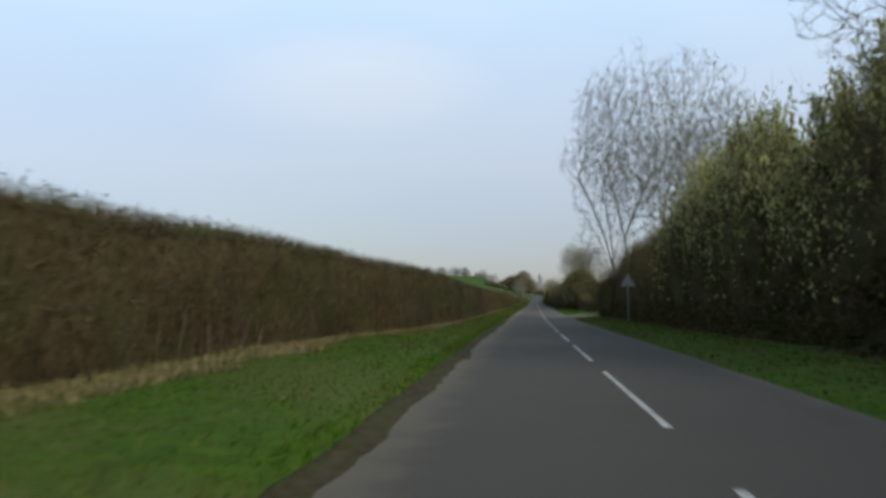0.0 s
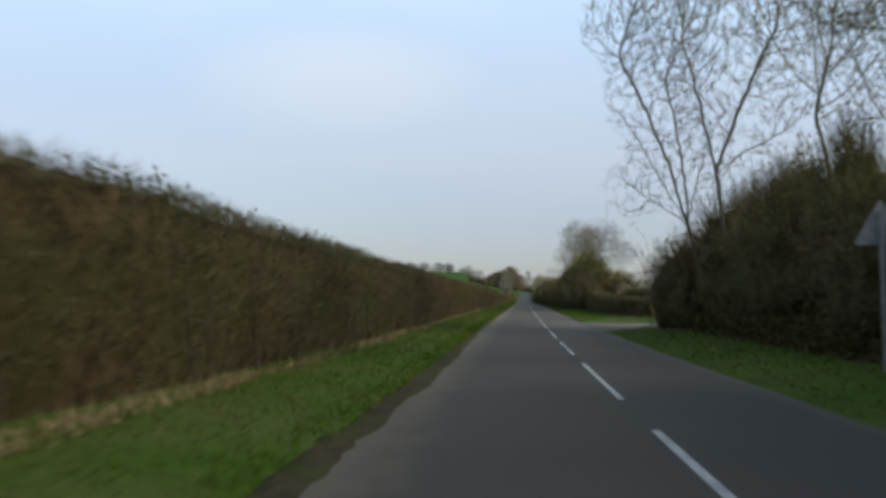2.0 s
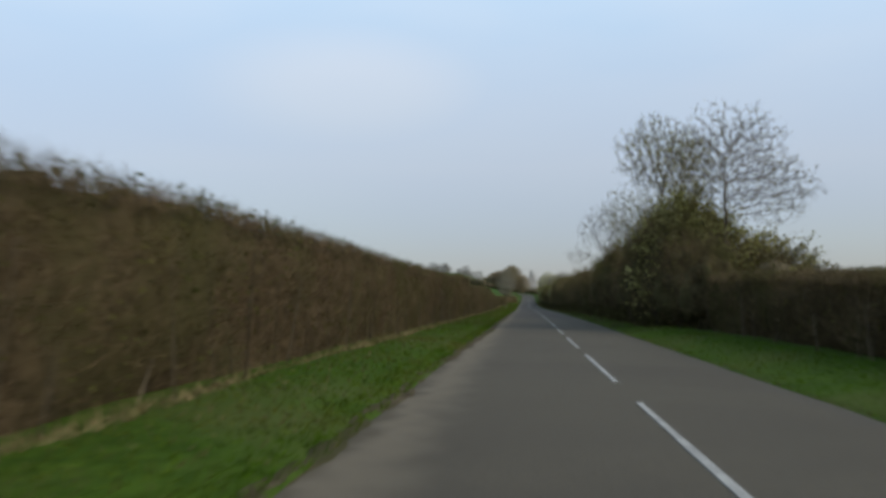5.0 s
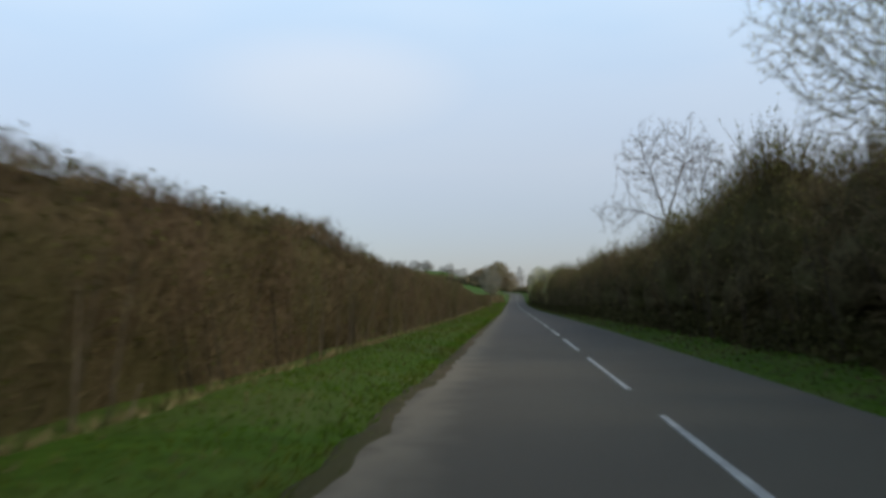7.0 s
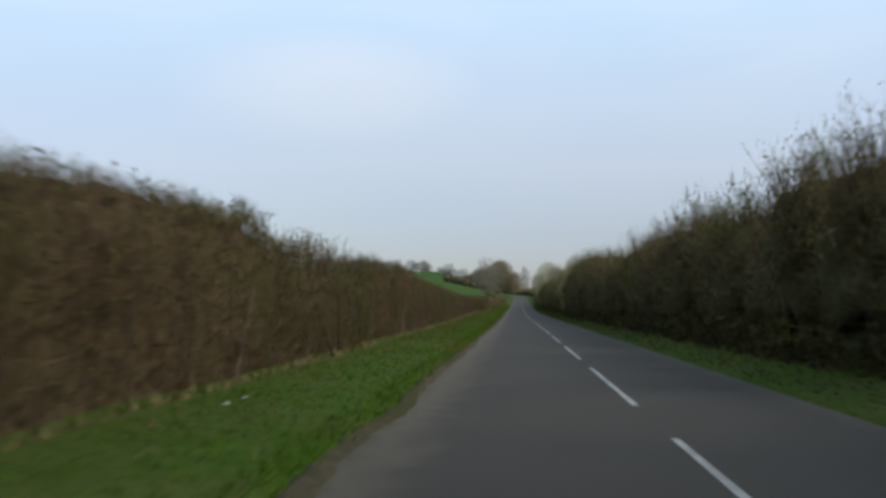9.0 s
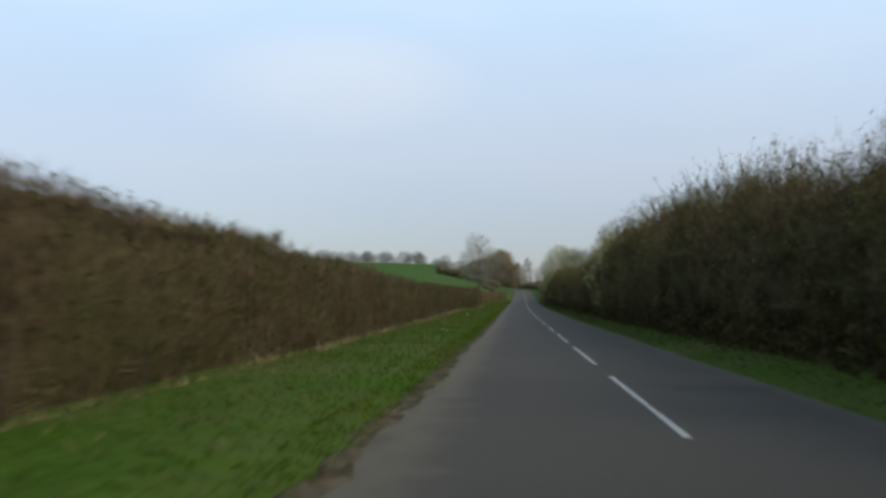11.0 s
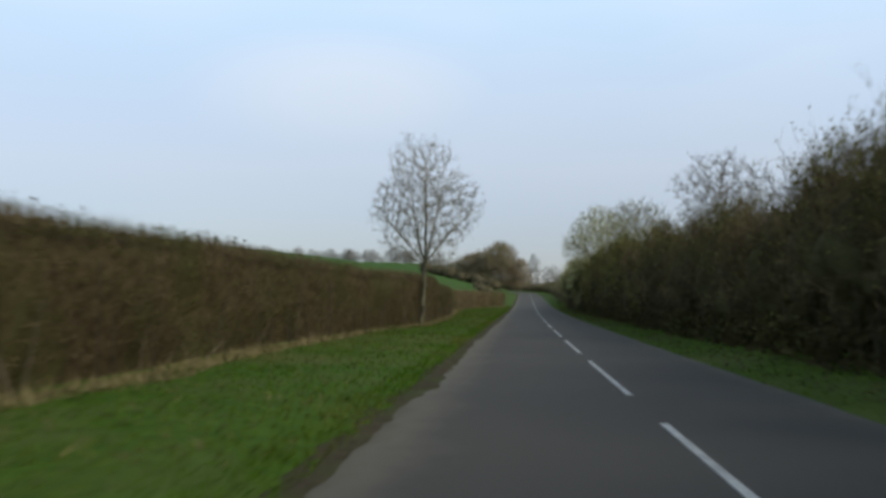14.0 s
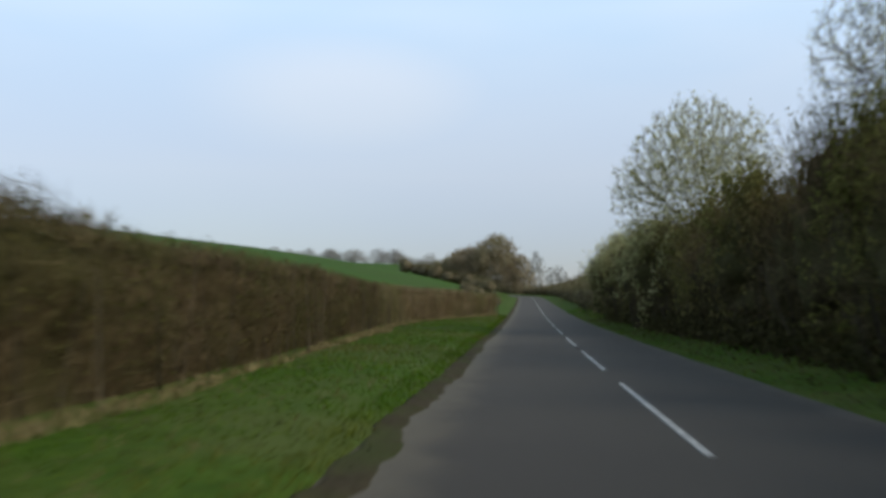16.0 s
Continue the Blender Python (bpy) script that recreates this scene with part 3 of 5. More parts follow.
# ---- left hedge: trimmed, leafless, brown ----
def hedge_run(y0, y1, d_rows, h_rows, thick, seed, label, wisps=(), dense=1050, mirror=1, twig=None, thin_top=0.14, mass=None):
    """A trimmed hedge along the lane: inner mass, twigs, buds, pale stems at the foot."""
    r = np.random.default_rng(seed)
    top = thing("hedge", label, "hedge", "roadside hedges", at=pose(0, 0, 0))
    ys = np.arange(y0 - 0.5, y1 + 0.51, 0.2)

    def face(y):
        return table(y, d_rows)

    def high(y):
        h = table(y, h_rows)
        for a, b, low in wisps:
            h = h - low * np.clip(np.minimum(y - a, b - y) / (1.5 if low < 0.6 else 0.25), 0, 1)
        return h

    # inner mass: a solid core, coloured dark for the shade among the twigs
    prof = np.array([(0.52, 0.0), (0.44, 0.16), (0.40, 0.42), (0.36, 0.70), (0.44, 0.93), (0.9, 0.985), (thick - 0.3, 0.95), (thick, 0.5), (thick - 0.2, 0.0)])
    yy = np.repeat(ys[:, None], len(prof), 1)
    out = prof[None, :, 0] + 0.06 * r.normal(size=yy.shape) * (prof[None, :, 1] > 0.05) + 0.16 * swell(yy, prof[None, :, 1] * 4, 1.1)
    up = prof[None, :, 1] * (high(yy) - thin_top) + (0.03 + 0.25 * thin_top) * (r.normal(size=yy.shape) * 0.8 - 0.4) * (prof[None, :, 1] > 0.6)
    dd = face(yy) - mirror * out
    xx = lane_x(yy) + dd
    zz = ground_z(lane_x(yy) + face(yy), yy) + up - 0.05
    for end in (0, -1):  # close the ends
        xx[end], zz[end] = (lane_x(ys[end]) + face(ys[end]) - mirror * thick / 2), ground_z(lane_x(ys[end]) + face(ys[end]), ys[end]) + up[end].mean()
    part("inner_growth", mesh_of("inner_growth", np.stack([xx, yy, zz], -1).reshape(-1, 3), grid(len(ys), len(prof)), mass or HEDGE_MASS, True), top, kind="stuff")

    # twigs on the face and over the top
    n = int((y1 - y0) * dense)
    y = r.uniform(y0 - 0.5, y1 + 0.5, n)
    hgt = high(y)
    u = r.uniform(0, 1, n)**0.8
    over = r.uniform(size=n) < 0.46
    lump = 0.18 * swell(y, u * 4, 1.1)
    outw = np.where(over, 0.2 + (thick - 0.2) * r.uniform(0, 1, n)**1.6, 0.34 + 0.28 * np.clip(0.45 - u, 0, 1) + lump + 0.4 * np.clip(u - 0.75, 0, 1) + r.normal(size=n) * 0.09)
    zup = np.where(over, hgt - 0.27 - thin_top * r.uniform(0.2, 1.2, n), u * (hgt - 0.12))
    base = np.stack([lane_x(y) + face(y) - mirror * outw, y, ground_z(lane_x(y) + face(y), y) + zup], -1)
    way = np.stack([mirror * np.where(over, 0.0, 0.75) + 0.45 * r.normal(size=n), 0.45 * r.normal(size=n), 0.75 + 0.5 * r.normal(size=n) + over * 0.5], -1)
    length = r.uniform(0.16, 0.46, n) * np.where(over, 0.62 + 0.8 * thin_top, 1.0) * np.where(over, 1.0, np.clip(1.5 - u, 0.5, 1))
    part("twig_growth", mesh_of("twig_growth", *slivers(base, way, length, r.uniform(0.003, 0.007, n), r), twig or TWIG), top, kind="stuff")

    # buds and last year's leaves
    m = int((y1 - y0) * dense * 0.16)
    k = r.integers(0, n, m)
    centre = base[k] + unit(way[k]) * (length[k] * r.uniform(0.1, 0.95, m))[:, None]
    part("bud_growth", mesh_of("bud_growth", *leaves(centre, r.normal(size=(m, 3)) + (mirror * 0.7, -0.3, 0.6), r.uniform(0.018, 0.048, m), r), BUD), top, kind="stuff")

    # stems at the foot
    q = int((y1 - y0) * 1.5)
    y = r.uniform(y0, y1, q)
    d = face(y) - mirror * r.uniform(-0.05, 0.3, q)
    a = np.stack([lane_x(y) + d, y, ground_z(lane_x(y) + d, y) - 0.05], -1)
    b = a + np.stack([0.12 * r.normal(size=q), 0.25 * r.normal(size=q), r.uniform(0.3, 1.9, q)], -1)
    rad = r.uniform(0.008, 0.022, q)
    big = r.uniform(size=q) < 0.04  # here and there an old thick stem
    b[big, 2] = a[big, 2] + r.uniform(0.9, 1.7, int(big.sum()))
    b[big, 1] += 0.55 * r.normal(size=int(big.sum()))
    rad = np.where(big, 0.026, rad)
    part("stem_growth", mesh_of("stem_growth", *tubes(np.concatenate([a, b, rad[:, None], rad[:, None] * 0.5], 1), 3), PALE_STEM), top, kind="stuff")

    # long loose shoots where the hedge is thin or uncut
    shoots = []
    for s0, s1, low in wisps:
        c = int((s1 - s0) * (65 if low < 0.6 else 85))
        y = r.uniform(s0, s1, c)
        d = face(y) - mirror * r.uniform(0.2, thick, c)
        a = np.stack([lane_x(y) + d, y, ground_z(lane_x(y) + face(y), y) + high(y) - 0.4 + 0.2 * r.uniform(size=c)], -1)
        w = unit(np.stack([0.22 * r.normal(size=c), 0.3 * r.normal(size=c), 1 + 0.2 * r.normal(size=c)], -1))
        ln = r.uniform(0.4, 0.95, c) * (0.3 + 0.72 * low) if low < 0.6 else low * r.uniform(0.7, 1.0, c) + 0.22
        ln = np.minimum(ln, np.maximum(ground_z(lane_x(y) + face(y), y) + table(y, h_rows) + 0.1 * r.uniform(size=c) - a[:, 2], 0.25))  # cut level
        shoots.append(spikes(a, w, ln, r.uniform(0.006, 0.012, c)))
        q = np.repeat(np.arange(c), 7 if low < 0.6 else 10)
        a2 = a[q] + w[q] * (ln[q] * r.uniform(0.25, 0.95, len(q)))[:, None]
        shoots.append(spikes(a2, w[q] * 0.7 + 0.6 * r.normal(size=(len(q), 3)), r.uniform(0.10, 0.26, len(q)), r.uniform(0.004, 0.008, len(q))))
    if shoots:
        part("shoot_growth", mesh_of("shoot_growth", *join(*shoots), TWIG), top, kind="stuff")
    return top


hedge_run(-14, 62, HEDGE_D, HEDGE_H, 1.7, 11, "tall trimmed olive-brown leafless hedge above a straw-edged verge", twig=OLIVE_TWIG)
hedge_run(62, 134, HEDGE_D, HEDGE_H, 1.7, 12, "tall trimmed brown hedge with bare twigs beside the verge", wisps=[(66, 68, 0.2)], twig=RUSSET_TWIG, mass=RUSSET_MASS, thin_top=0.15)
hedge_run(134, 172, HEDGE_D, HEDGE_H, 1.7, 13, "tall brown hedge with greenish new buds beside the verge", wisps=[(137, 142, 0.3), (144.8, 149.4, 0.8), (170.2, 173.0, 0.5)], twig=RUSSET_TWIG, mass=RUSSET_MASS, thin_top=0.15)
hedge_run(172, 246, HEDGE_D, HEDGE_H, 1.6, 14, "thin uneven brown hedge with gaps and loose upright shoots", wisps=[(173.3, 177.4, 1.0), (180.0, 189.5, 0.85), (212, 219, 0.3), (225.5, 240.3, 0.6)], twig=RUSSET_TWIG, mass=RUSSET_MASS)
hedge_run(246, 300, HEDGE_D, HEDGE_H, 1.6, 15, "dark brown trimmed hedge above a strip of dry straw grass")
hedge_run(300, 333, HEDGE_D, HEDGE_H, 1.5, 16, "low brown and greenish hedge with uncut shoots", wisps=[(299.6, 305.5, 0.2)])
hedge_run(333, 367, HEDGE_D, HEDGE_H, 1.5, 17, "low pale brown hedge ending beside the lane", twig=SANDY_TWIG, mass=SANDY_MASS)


# ---- bare trees ----
def grow(seed, height, girth, fork=0.3, spread=0.55, levels=5, kids=(5, 4, 4, 3, 3), lean=(0, 0), droop=0.0, reach=0.62, leader=0.52):
    """Rows of tapered branch pieces, thick ones first by level."""
    r = random.Random(seed)
    by_level = [[] for _ in range(levels + 1)]

    def limb(start, way, length, radius, level):
        pieces = (5 if leader < 0.6 else 12) if level == 0 else (4 if level < 3 else (2 if level < 5 else 1))
        p, w, rad = start.copy(), way.normalized(), radius
        nodes = []
        for k in range(pieces):
            bend = 0.03 if level == 0 else 0.10
            w = (w + Vector((r.gauss(0, bend), r.gauss(0, bend), r.gauss(0.05 - droop * level, 0.8 * bend)))).normalized()
            nxt = p + w * (length / pieces)
            tip = radius * (1 - 0.75 * (k + 1) / pieces) if level else radius * (1 - 0.6 * (k + 1) / pieces)
            by_level[level].append((*p, *nxt, rad, max(tip, 0.003)))
            p, rad = nxt, max(tip, 0.003)
            nodes.append((p.copy(), w.copy(), rad, (k + 1) / pieces))
        if level >= levels:
            return
        count = kids[min(level, len(kids) - 1)]
        turn = r.uniform(0, 6.28)
        for c in range(count):
            u = fork + (1 - fork) * (c + r.uniform(0.1, 0.9)) / count if level == 0 else 0.2 + 0.8 * (c + r.uniform(0.1, 0.9)) / count
            q, qw, qr, _ = min(nodes, key=lambda nd: abs(nd[3] - u))
            turn += 2.4 + r.uniform(-0.4, 0.4)
            axis = qw.orthogonal().normalized()
            axis.rotate(Matrix.Rotation(turn, 3, qw))
            out = (qw + axis * (spread + 0.25 * (1 - u) + r.uniform(-0.1, 0.25))).normalized()
            out.z += 0.12
            limb(q, out, length * reach * r.uniform(0.75, 1.1) * (1.0 if level else 1.15 - 0.45 * u), max(qr * 0.62, 0.004), level + 1)
        limb(p, w, length * 0.55, max(rad, 0.004), level + 1)

    limb(Vector((0, 0, -0.1)), Vector((lean[0], lean[1], 1)), height * leader, girth, 0)
    return by_level


def beside(d, y):
    return float(lane_x(y)) + d, y


def colonise(r, trunk, limbs, blobs, count, step, kill, rise):
    """Branches that grow from a trunk towards points scattered in the crown: nodes, each one's parent, each one's direction."""
    bulk = np.array([b[3] * b[4] * b[5] for b in blobs])
    goal = np.concatenate([unit(r.normal(size=(max(int(count * q), 20), 3))) * r.uniform(size=(max(int(count * q), 20), 1))**0.42 * b[3:] + b[:3]
                           for b, q in zip(np.array(blobs, float), bulk / bulk.sum())])
    middle = np.mean([b[:3] for b in blobs], axis=0)
    out = unit(goal - middle)
    goal = middle + (goal - middle) * (1 + 0.16 * swell(out[:, :1] * 3 + out[:, 2:] + r.uniform(0, 9), out[:, 1:2] * 3 - out[:, 2:] * 2, 0.8) + 0.05 * r.normal(size=(len(goal), 1)))
    nodes, parent = [np.array(trunk[0], float)], [-1]
    for a, b in zip(np.array(trunk[:-1], float), np.array(trunk[1:], float)):
        pieces = max(int(np.linalg.norm(b - a) / step), 1)
        for k in range(pieces):
            nodes.append(a + (b - a) * (k + 1) / pieces + 0.02 * r.normal(size=3))
            parent.append(len(nodes) - 2)
    trunk_nodes = list(nodes)
    first = len(nodes) // 2  # limbs spring from the upper half of the trunk
    for bow, end in limbs:
        start = len(trunk_nodes) - 1
        a = nodes[start]
        pieces = max(int(np.linalg.norm(np.array(end) - a) / step), 2)
        for u in np.arange(1, pieces + 1) / pieces:
            parent.append(start)
            nodes.append(a * (1 - u)**2 + 2 * np.array(bow) * u * (1 - u) + np.array(end) * u * u + 0.09 * step * r.normal(size=3))
            start = len(nodes) - 1
    nodes, parent = np.array(nodes), list(parent)
    kids = np.zeros(len(nodes), int)
    heading = np.concatenate([[(0, 0, 1.0)], unit(nodes[1:] - nodes[np.array(parent[1:])])])
    gap = np.linalg.norm(goal[:, None] - nodes[None, first:], axis=2)
    near, dist = gap.argmin(1) + first, gap.min(1)
    for _ in range(90):
        pull = np.zeros_like(nodes)
        np.add.at(pull, near, unit(goal - nodes[near]))
        grows = np.unique(near)
        grows = grows[kids[grows] < 4]
        if not len(grows) or not len(goal):
            break
        way = unit(unit(pull[grows]) + 0.6 * heading[grows] + 0.08 * r.normal(size=(len(grows), 3)) + (0, 0, rise))
        turn = (way * heading[grows]).sum(1)  # a shoot bends little; only a side shoot leaves at a wide angle
        fits = turn > np.where(kids[grows] == 0, 0.72, 0.1)
        kids[grows[~fits]] += 1
        grows, way = grows[fits], way[fits]
        if not len(grows):
            continue
        fresh = nodes[grows] + way * step * r.uniform(0.8, 1.2, (len(grows), 1))
        kids[grows] += 1
        start = len(nodes)
        nodes = np.concatenate([nodes, fresh])
        parent += grows.tolist()
        kids = np.concatenate([kids, np.zeros(len(fresh), int)])
        heading = np.concatenate([heading, way])
        gap = np.linalg.norm(goal[:, None] - fresh[None], axis=2)
        closer = gap.min(1) < dist
        near = np.where(closer, gap.argmin(1) + start, near)
        dist = np.minimum(gap.min(1), dist)
        keep = (dist > kill) & (kids[near] < 4)
        goal, near, dist = goal[keep], near[keep], dist[keep]
    return nodes, np.array(parent)


def crown_tree(name, label, foot, trunk, blobs, seed, limbs=(), count=1700, step=0.22, kill=0.24, rise=0.10, tip=0.0045, power=2.5, twigs=3, reach=(0.14, 0.42), lift=0.4,
               fine=0.0055, bark=None, twig=None, buds=0, bud=None, bud_size=0.04, scatter=0.0):
    """A bare tree whose limbs fork and fill the crown, given by ellipsoids round it; x, y of the foot and heights are in the world."""
    r = np.random.default_rng(seed)
    z0 = float(ground_z(*foot))
    base = np.array([foot[0], foot[1], z0])
    line = [np.array([0, 0, -0.15])] + [np.array(p) - base for p in trunk]
    nodes, parent = colonise(r, line, [[np.array(p) - base for p in limb] for limb in limbs], [np.array((*(np.array(b[:3]) - base), *b[3:])) for b in blobs], count, step, kill, rise)
    load = np.zeros(len(nodes))
    for k in range(len(nodes) - 1, 0, -1):
        load[k] = max(load[k], tip**power)
        load[parent[k]] += load[k]
    rad = load**(1 / power)
    k = np.arange(1, len(nodes))
    reach_back = unit(nodes[k] - nodes[parent[k]]) * 0.6 * rad[k][:, None]  # each piece sinks a little into the one before it
    rows = np.concatenate([nodes[parent[k]] - reach_back, nodes[k], np.minimum(rad[parent[k]], rad[k] * 1.3)[:, None], rad[k][:, None]], 1)
    top = thing(name, label, "tree", at=pose(*base))
    thick = rows[:, 7] > 0.045
    part("trunk", mesh_of("trunk", *tubes(rows[thick], 8), bark or BARK, True), top)
    part("branch_growth", mesh_of("branch_growth", *tubes(rows[~thick], 4), twig or BRANCH), top, kind="stuff")
    ends = np.flatnonzero(rows[:, 7] < 0.020)
    i = np.repeat(ends, twigs)
    along = unit(rows[i, 3:6] - rows[i, :3])
    at = rows[i, :3] + (rows[i, 3:6] - rows[i, :3]) * r.uniform(size=(len(i), 1))
    way = unit(along * 0.9 + 0.5 * r.normal(size=at.shape) + (0, 0, lift))
    length = r.uniform(*reach, len(i))
    part("twig_growth", mesh_of("twig_growth", *slivers(at, way, length, np.full(len(i), fine), r), twig or BRANCH), top, kind="stuff")
    if buds:
        j = r.integers(0, len(i), buds)
        c = at[j] + way[j] * (length[j] * r.uniform(0.4, 1.0, buds))[:, None] + scatter * r.normal(size=(buds, 3))
        part("foliage", mesh_of("foliage", *leaves(c, r.normal(size=(buds, 3)), r.uniform(0.5, 1.2, buds) * bud_size, r), bud or LEAF), top, kind="stuff")
    return top


crown_tree("ash_tree", "bare young ash tree, forked low, with upswept branches on the verge", beside(-5.85, 293.5), [(-4.43, 293.5, 2.6), (-4.40, 293.5, 3.5), (-4.42, 293.5, 4.1)],
           [(-4.4, 293.5, 6.5, 2.6, 2.5, 1.9), (-4.4, 293.5, 8.2, 1.6, 1.6, 1.7), (-4.5, 293.5, 5.0, 1.9, 1.8, 0.9), (-3.2, 293.3, 4.2, 0.9, 0.7, 0.45), (-5.6, 293.4, 4.7, 0.9, 0.8, 0.6)], 3,
           limbs=[[(-4.30, 293.5, 6.2), (-4.35, 293.5, 8.6)], [(-4.75, 293.6, 5.0), (-5.0, 293.9, 7.2)], [(-4.1, 293.3, 5.0), (-3.65, 293.0, 7.0)], [(-3.9, 293.6, 4.7), (-2.9, 293.8, 6.0)],
                  [(-3.5, 293.3, 4.55), (-2.75, 293.2, 3.75)], [(-4.9, 293.4, 4.3), (-5.9, 293.3, 4.9)], [(-4.9, 293.3, 4.8), (-6.0, 293.2, 6.0)]],
           count=3600, step=0.2, kill=0.18, rise=0.3, tip=0.0048, power=2.25, twigs=3, lift=0.6, reach=(0.16, 0.42), fine=0.0075, bark=MOSSY_BARK, twig=ASH_BARK)
crown_tree("oak_tree", "bare round-crowned oak tree with a pale trunk", (7.0, 118.4), [(7.05, 118.4, 3.0), (7.1, 118.4, 5.0), (7.1, 118.5, 7.5)],
           [(7.4, 118.5, 7.4, 2.3, 2.3, 2.3), (9.2, 118.8, 6.2, 1.7, 1.9, 1.5)], 4, count=2900, kill=0.2, tip=0.0038, twigs=4, bark=PALE_STEM, buds=2200, bud=SALLOW)
crown_tree("oak_tree", "bare tree with fine grey twigs above the bushes", (5.6, 122.0), [(5.3, 121.7, 3.5), (5.0, 121.5, 6.0)], [(5.0, 121.5, 8.1, 1.75, 2.0, 1.75), (6.6, 123.5, 7.8, 1.5, 1.7, 1.7)], 35, count=2700, kill=0.2, tip=0.0036, twigs=4, buds=4500, bud=SALLOW, bud_size=0.05)
crown_tree("birch_tree", "bare tree with dense fine grey twigs behind the bushes", (7.2, 137.0), [(7.1, 137, 4.0), (7.0, 137, 5.5)],
           [(5.5, 137, 7.1, 1.9, 2.2, 1.8), (7.4, 137, 7.2, 1.8, 2.2, 1.9), (6.3, 137, 5.4, 1.8, 2.0, 1.1)], 9, count=3200, kill=0.19, tip=0.0036, twigs=5, reach=(0.12, 0.34), fine=0.0045, twig=WILLOW_TWIG, buds=3000, bud=BLOSSOM, bud_size=0.03)
crown_tree("oak_tree", "bare round-crowned oak tree behind the bushes", (6.4, 160.5), [(6.35, 160.5, 3.4), (6.3, 160.5, 5.4)],
           [(6.2, 160.5, 8.2, 2.3, 2.5, 2.2), (4.1, 160.2, 5.85, 1.35, 1.5, 0.95)], 6, limbs=[[(6.0, 160.5, 6.8), (5.4, 160.5, 8.4)], [(6.7, 160.5, 6.8), (7.3, 160.5, 8.6)], [(5.4, 160.3, 5.9), (3.8, 160.1, 6.1)]], count=1700)
crown_tree("oak_tree", "slender bare tree beside the oak behind the bushes", (8.6, 163.2), [(8.6, 163.2, 4.0), (8.6, 163.2, 6.0)], [(8.6, 163.2, 8.1, 1.4, 1.6, 1.8)], 16, count=800)
crown_tree("thorn_tree", "bare thorn tree with pale blossom and dark buds", (7.4, 330.5), [(7.2, 330.3, 4.0), (7.0, 330, 5.5)],
           [(7.2, 330, 8.4, 2.9, 3.0, 2.5), (4.9, 331.5, 7.5, 1.3, 1.6, 1.5)], 7, count=3400, step=0.2, kill=0.2, tip=0.0036, twigs=5, lift=0.7, fine=0.005, twig=WILLOW_TWIG, buds=14000, bud=BLOSSOM, bud_size=0.05, scatter=0.05)
crown_tree("thorn_tree", "tall bare thorn tree with dense grey twigs above the bushes", (8.2, 313.2), [(8.1, 313.1, 4.0), (8.0, 313, 6.0)], [(7.8, 313, 7.7, 1.9, 2.2, 1.7)], 17, count=2600, step=0.2, kill=0.2, tip=0.0036, twigs=5, lift=0.5, fine=0.005, buds=5000, bud=BLOSSOM, bud_size=0.035)
crown_tree("thorn_tree", "small bare thorn tree rising out of the bushes", (7.0, 256.0), [(7.0, 256, 4.0), (6.9, 256, 5.4)], [(6.8, 256, 6.5, 1.4, 1.6, 1.4)], 18, count=700, twigs=4, buds=900, bud=BLOSSOM, bud_size=0.035)
crown_tree("thorn_tree", "bare thorn tree with a fine open crown above the bushes", (7.3, 264.8), [(7.2, 264.8, 4.0), (7.1, 264.8, 5.6)], [(7.25, 264.8, 7.05, 1.3, 1.7, 1.2)], 21, count=900, twigs=4, buds=600, bud=BLOSSOM, bud_size=0.035)
crown_tree("thorn_tree", "bare thorn tree with dense grey twigs rising out of the bushes", (7.4, 242.5), [(7.3, 242.5, 4.0), (7.2, 242.4, 5.6)], [(7.1, 242.4, 6.3, 1.7, 1.9, 1.4)], 19, count=1000, twigs=4, buds=1200, bud=BLOSSOM, bud_size=0.035)
crown_tree("thorn_tree", "bare thorn tree with fine grey twigs rising out of the bushes", (7.4, 286.5), [(7.3, 286.5, 3.8), (7.2, 286.5, 5.0)], [(7.1, 286.5, 6.5, 1.7, 2.8, 1.2)], 20, count=1000, twigs=4, buds=900, bud=LEAF, bud_size=0.035)
crown_tree("poplar_tree", "tall bare forked tree with grey branches behind the thicket", (6.4, 62.6), [(6.2, 62.8, 3.5), (5.95, 63.0, 6.0)],
           [(7.2, 63.4, 13.6, 4.8, 4.6, 6.8), (7.7, 63.2, 8.2, 2.0, 2.2, 2.4)], 11, limbs=[[(5.5, 63, 8.2), (4.8, 63, 11)], [(6.6, 63, 8.2), (8.2, 63.4, 11.5)], [(6.6, 63, 6.7), (8.4, 63.2, 7.6)]], count=3100, step=0.31, kill=0.3, rise=0.2, tip=0.0046, twigs=2, reach=(0.25, 0.65), lift=0.6, fine=0.009, twig=WILLOW_TWIG)
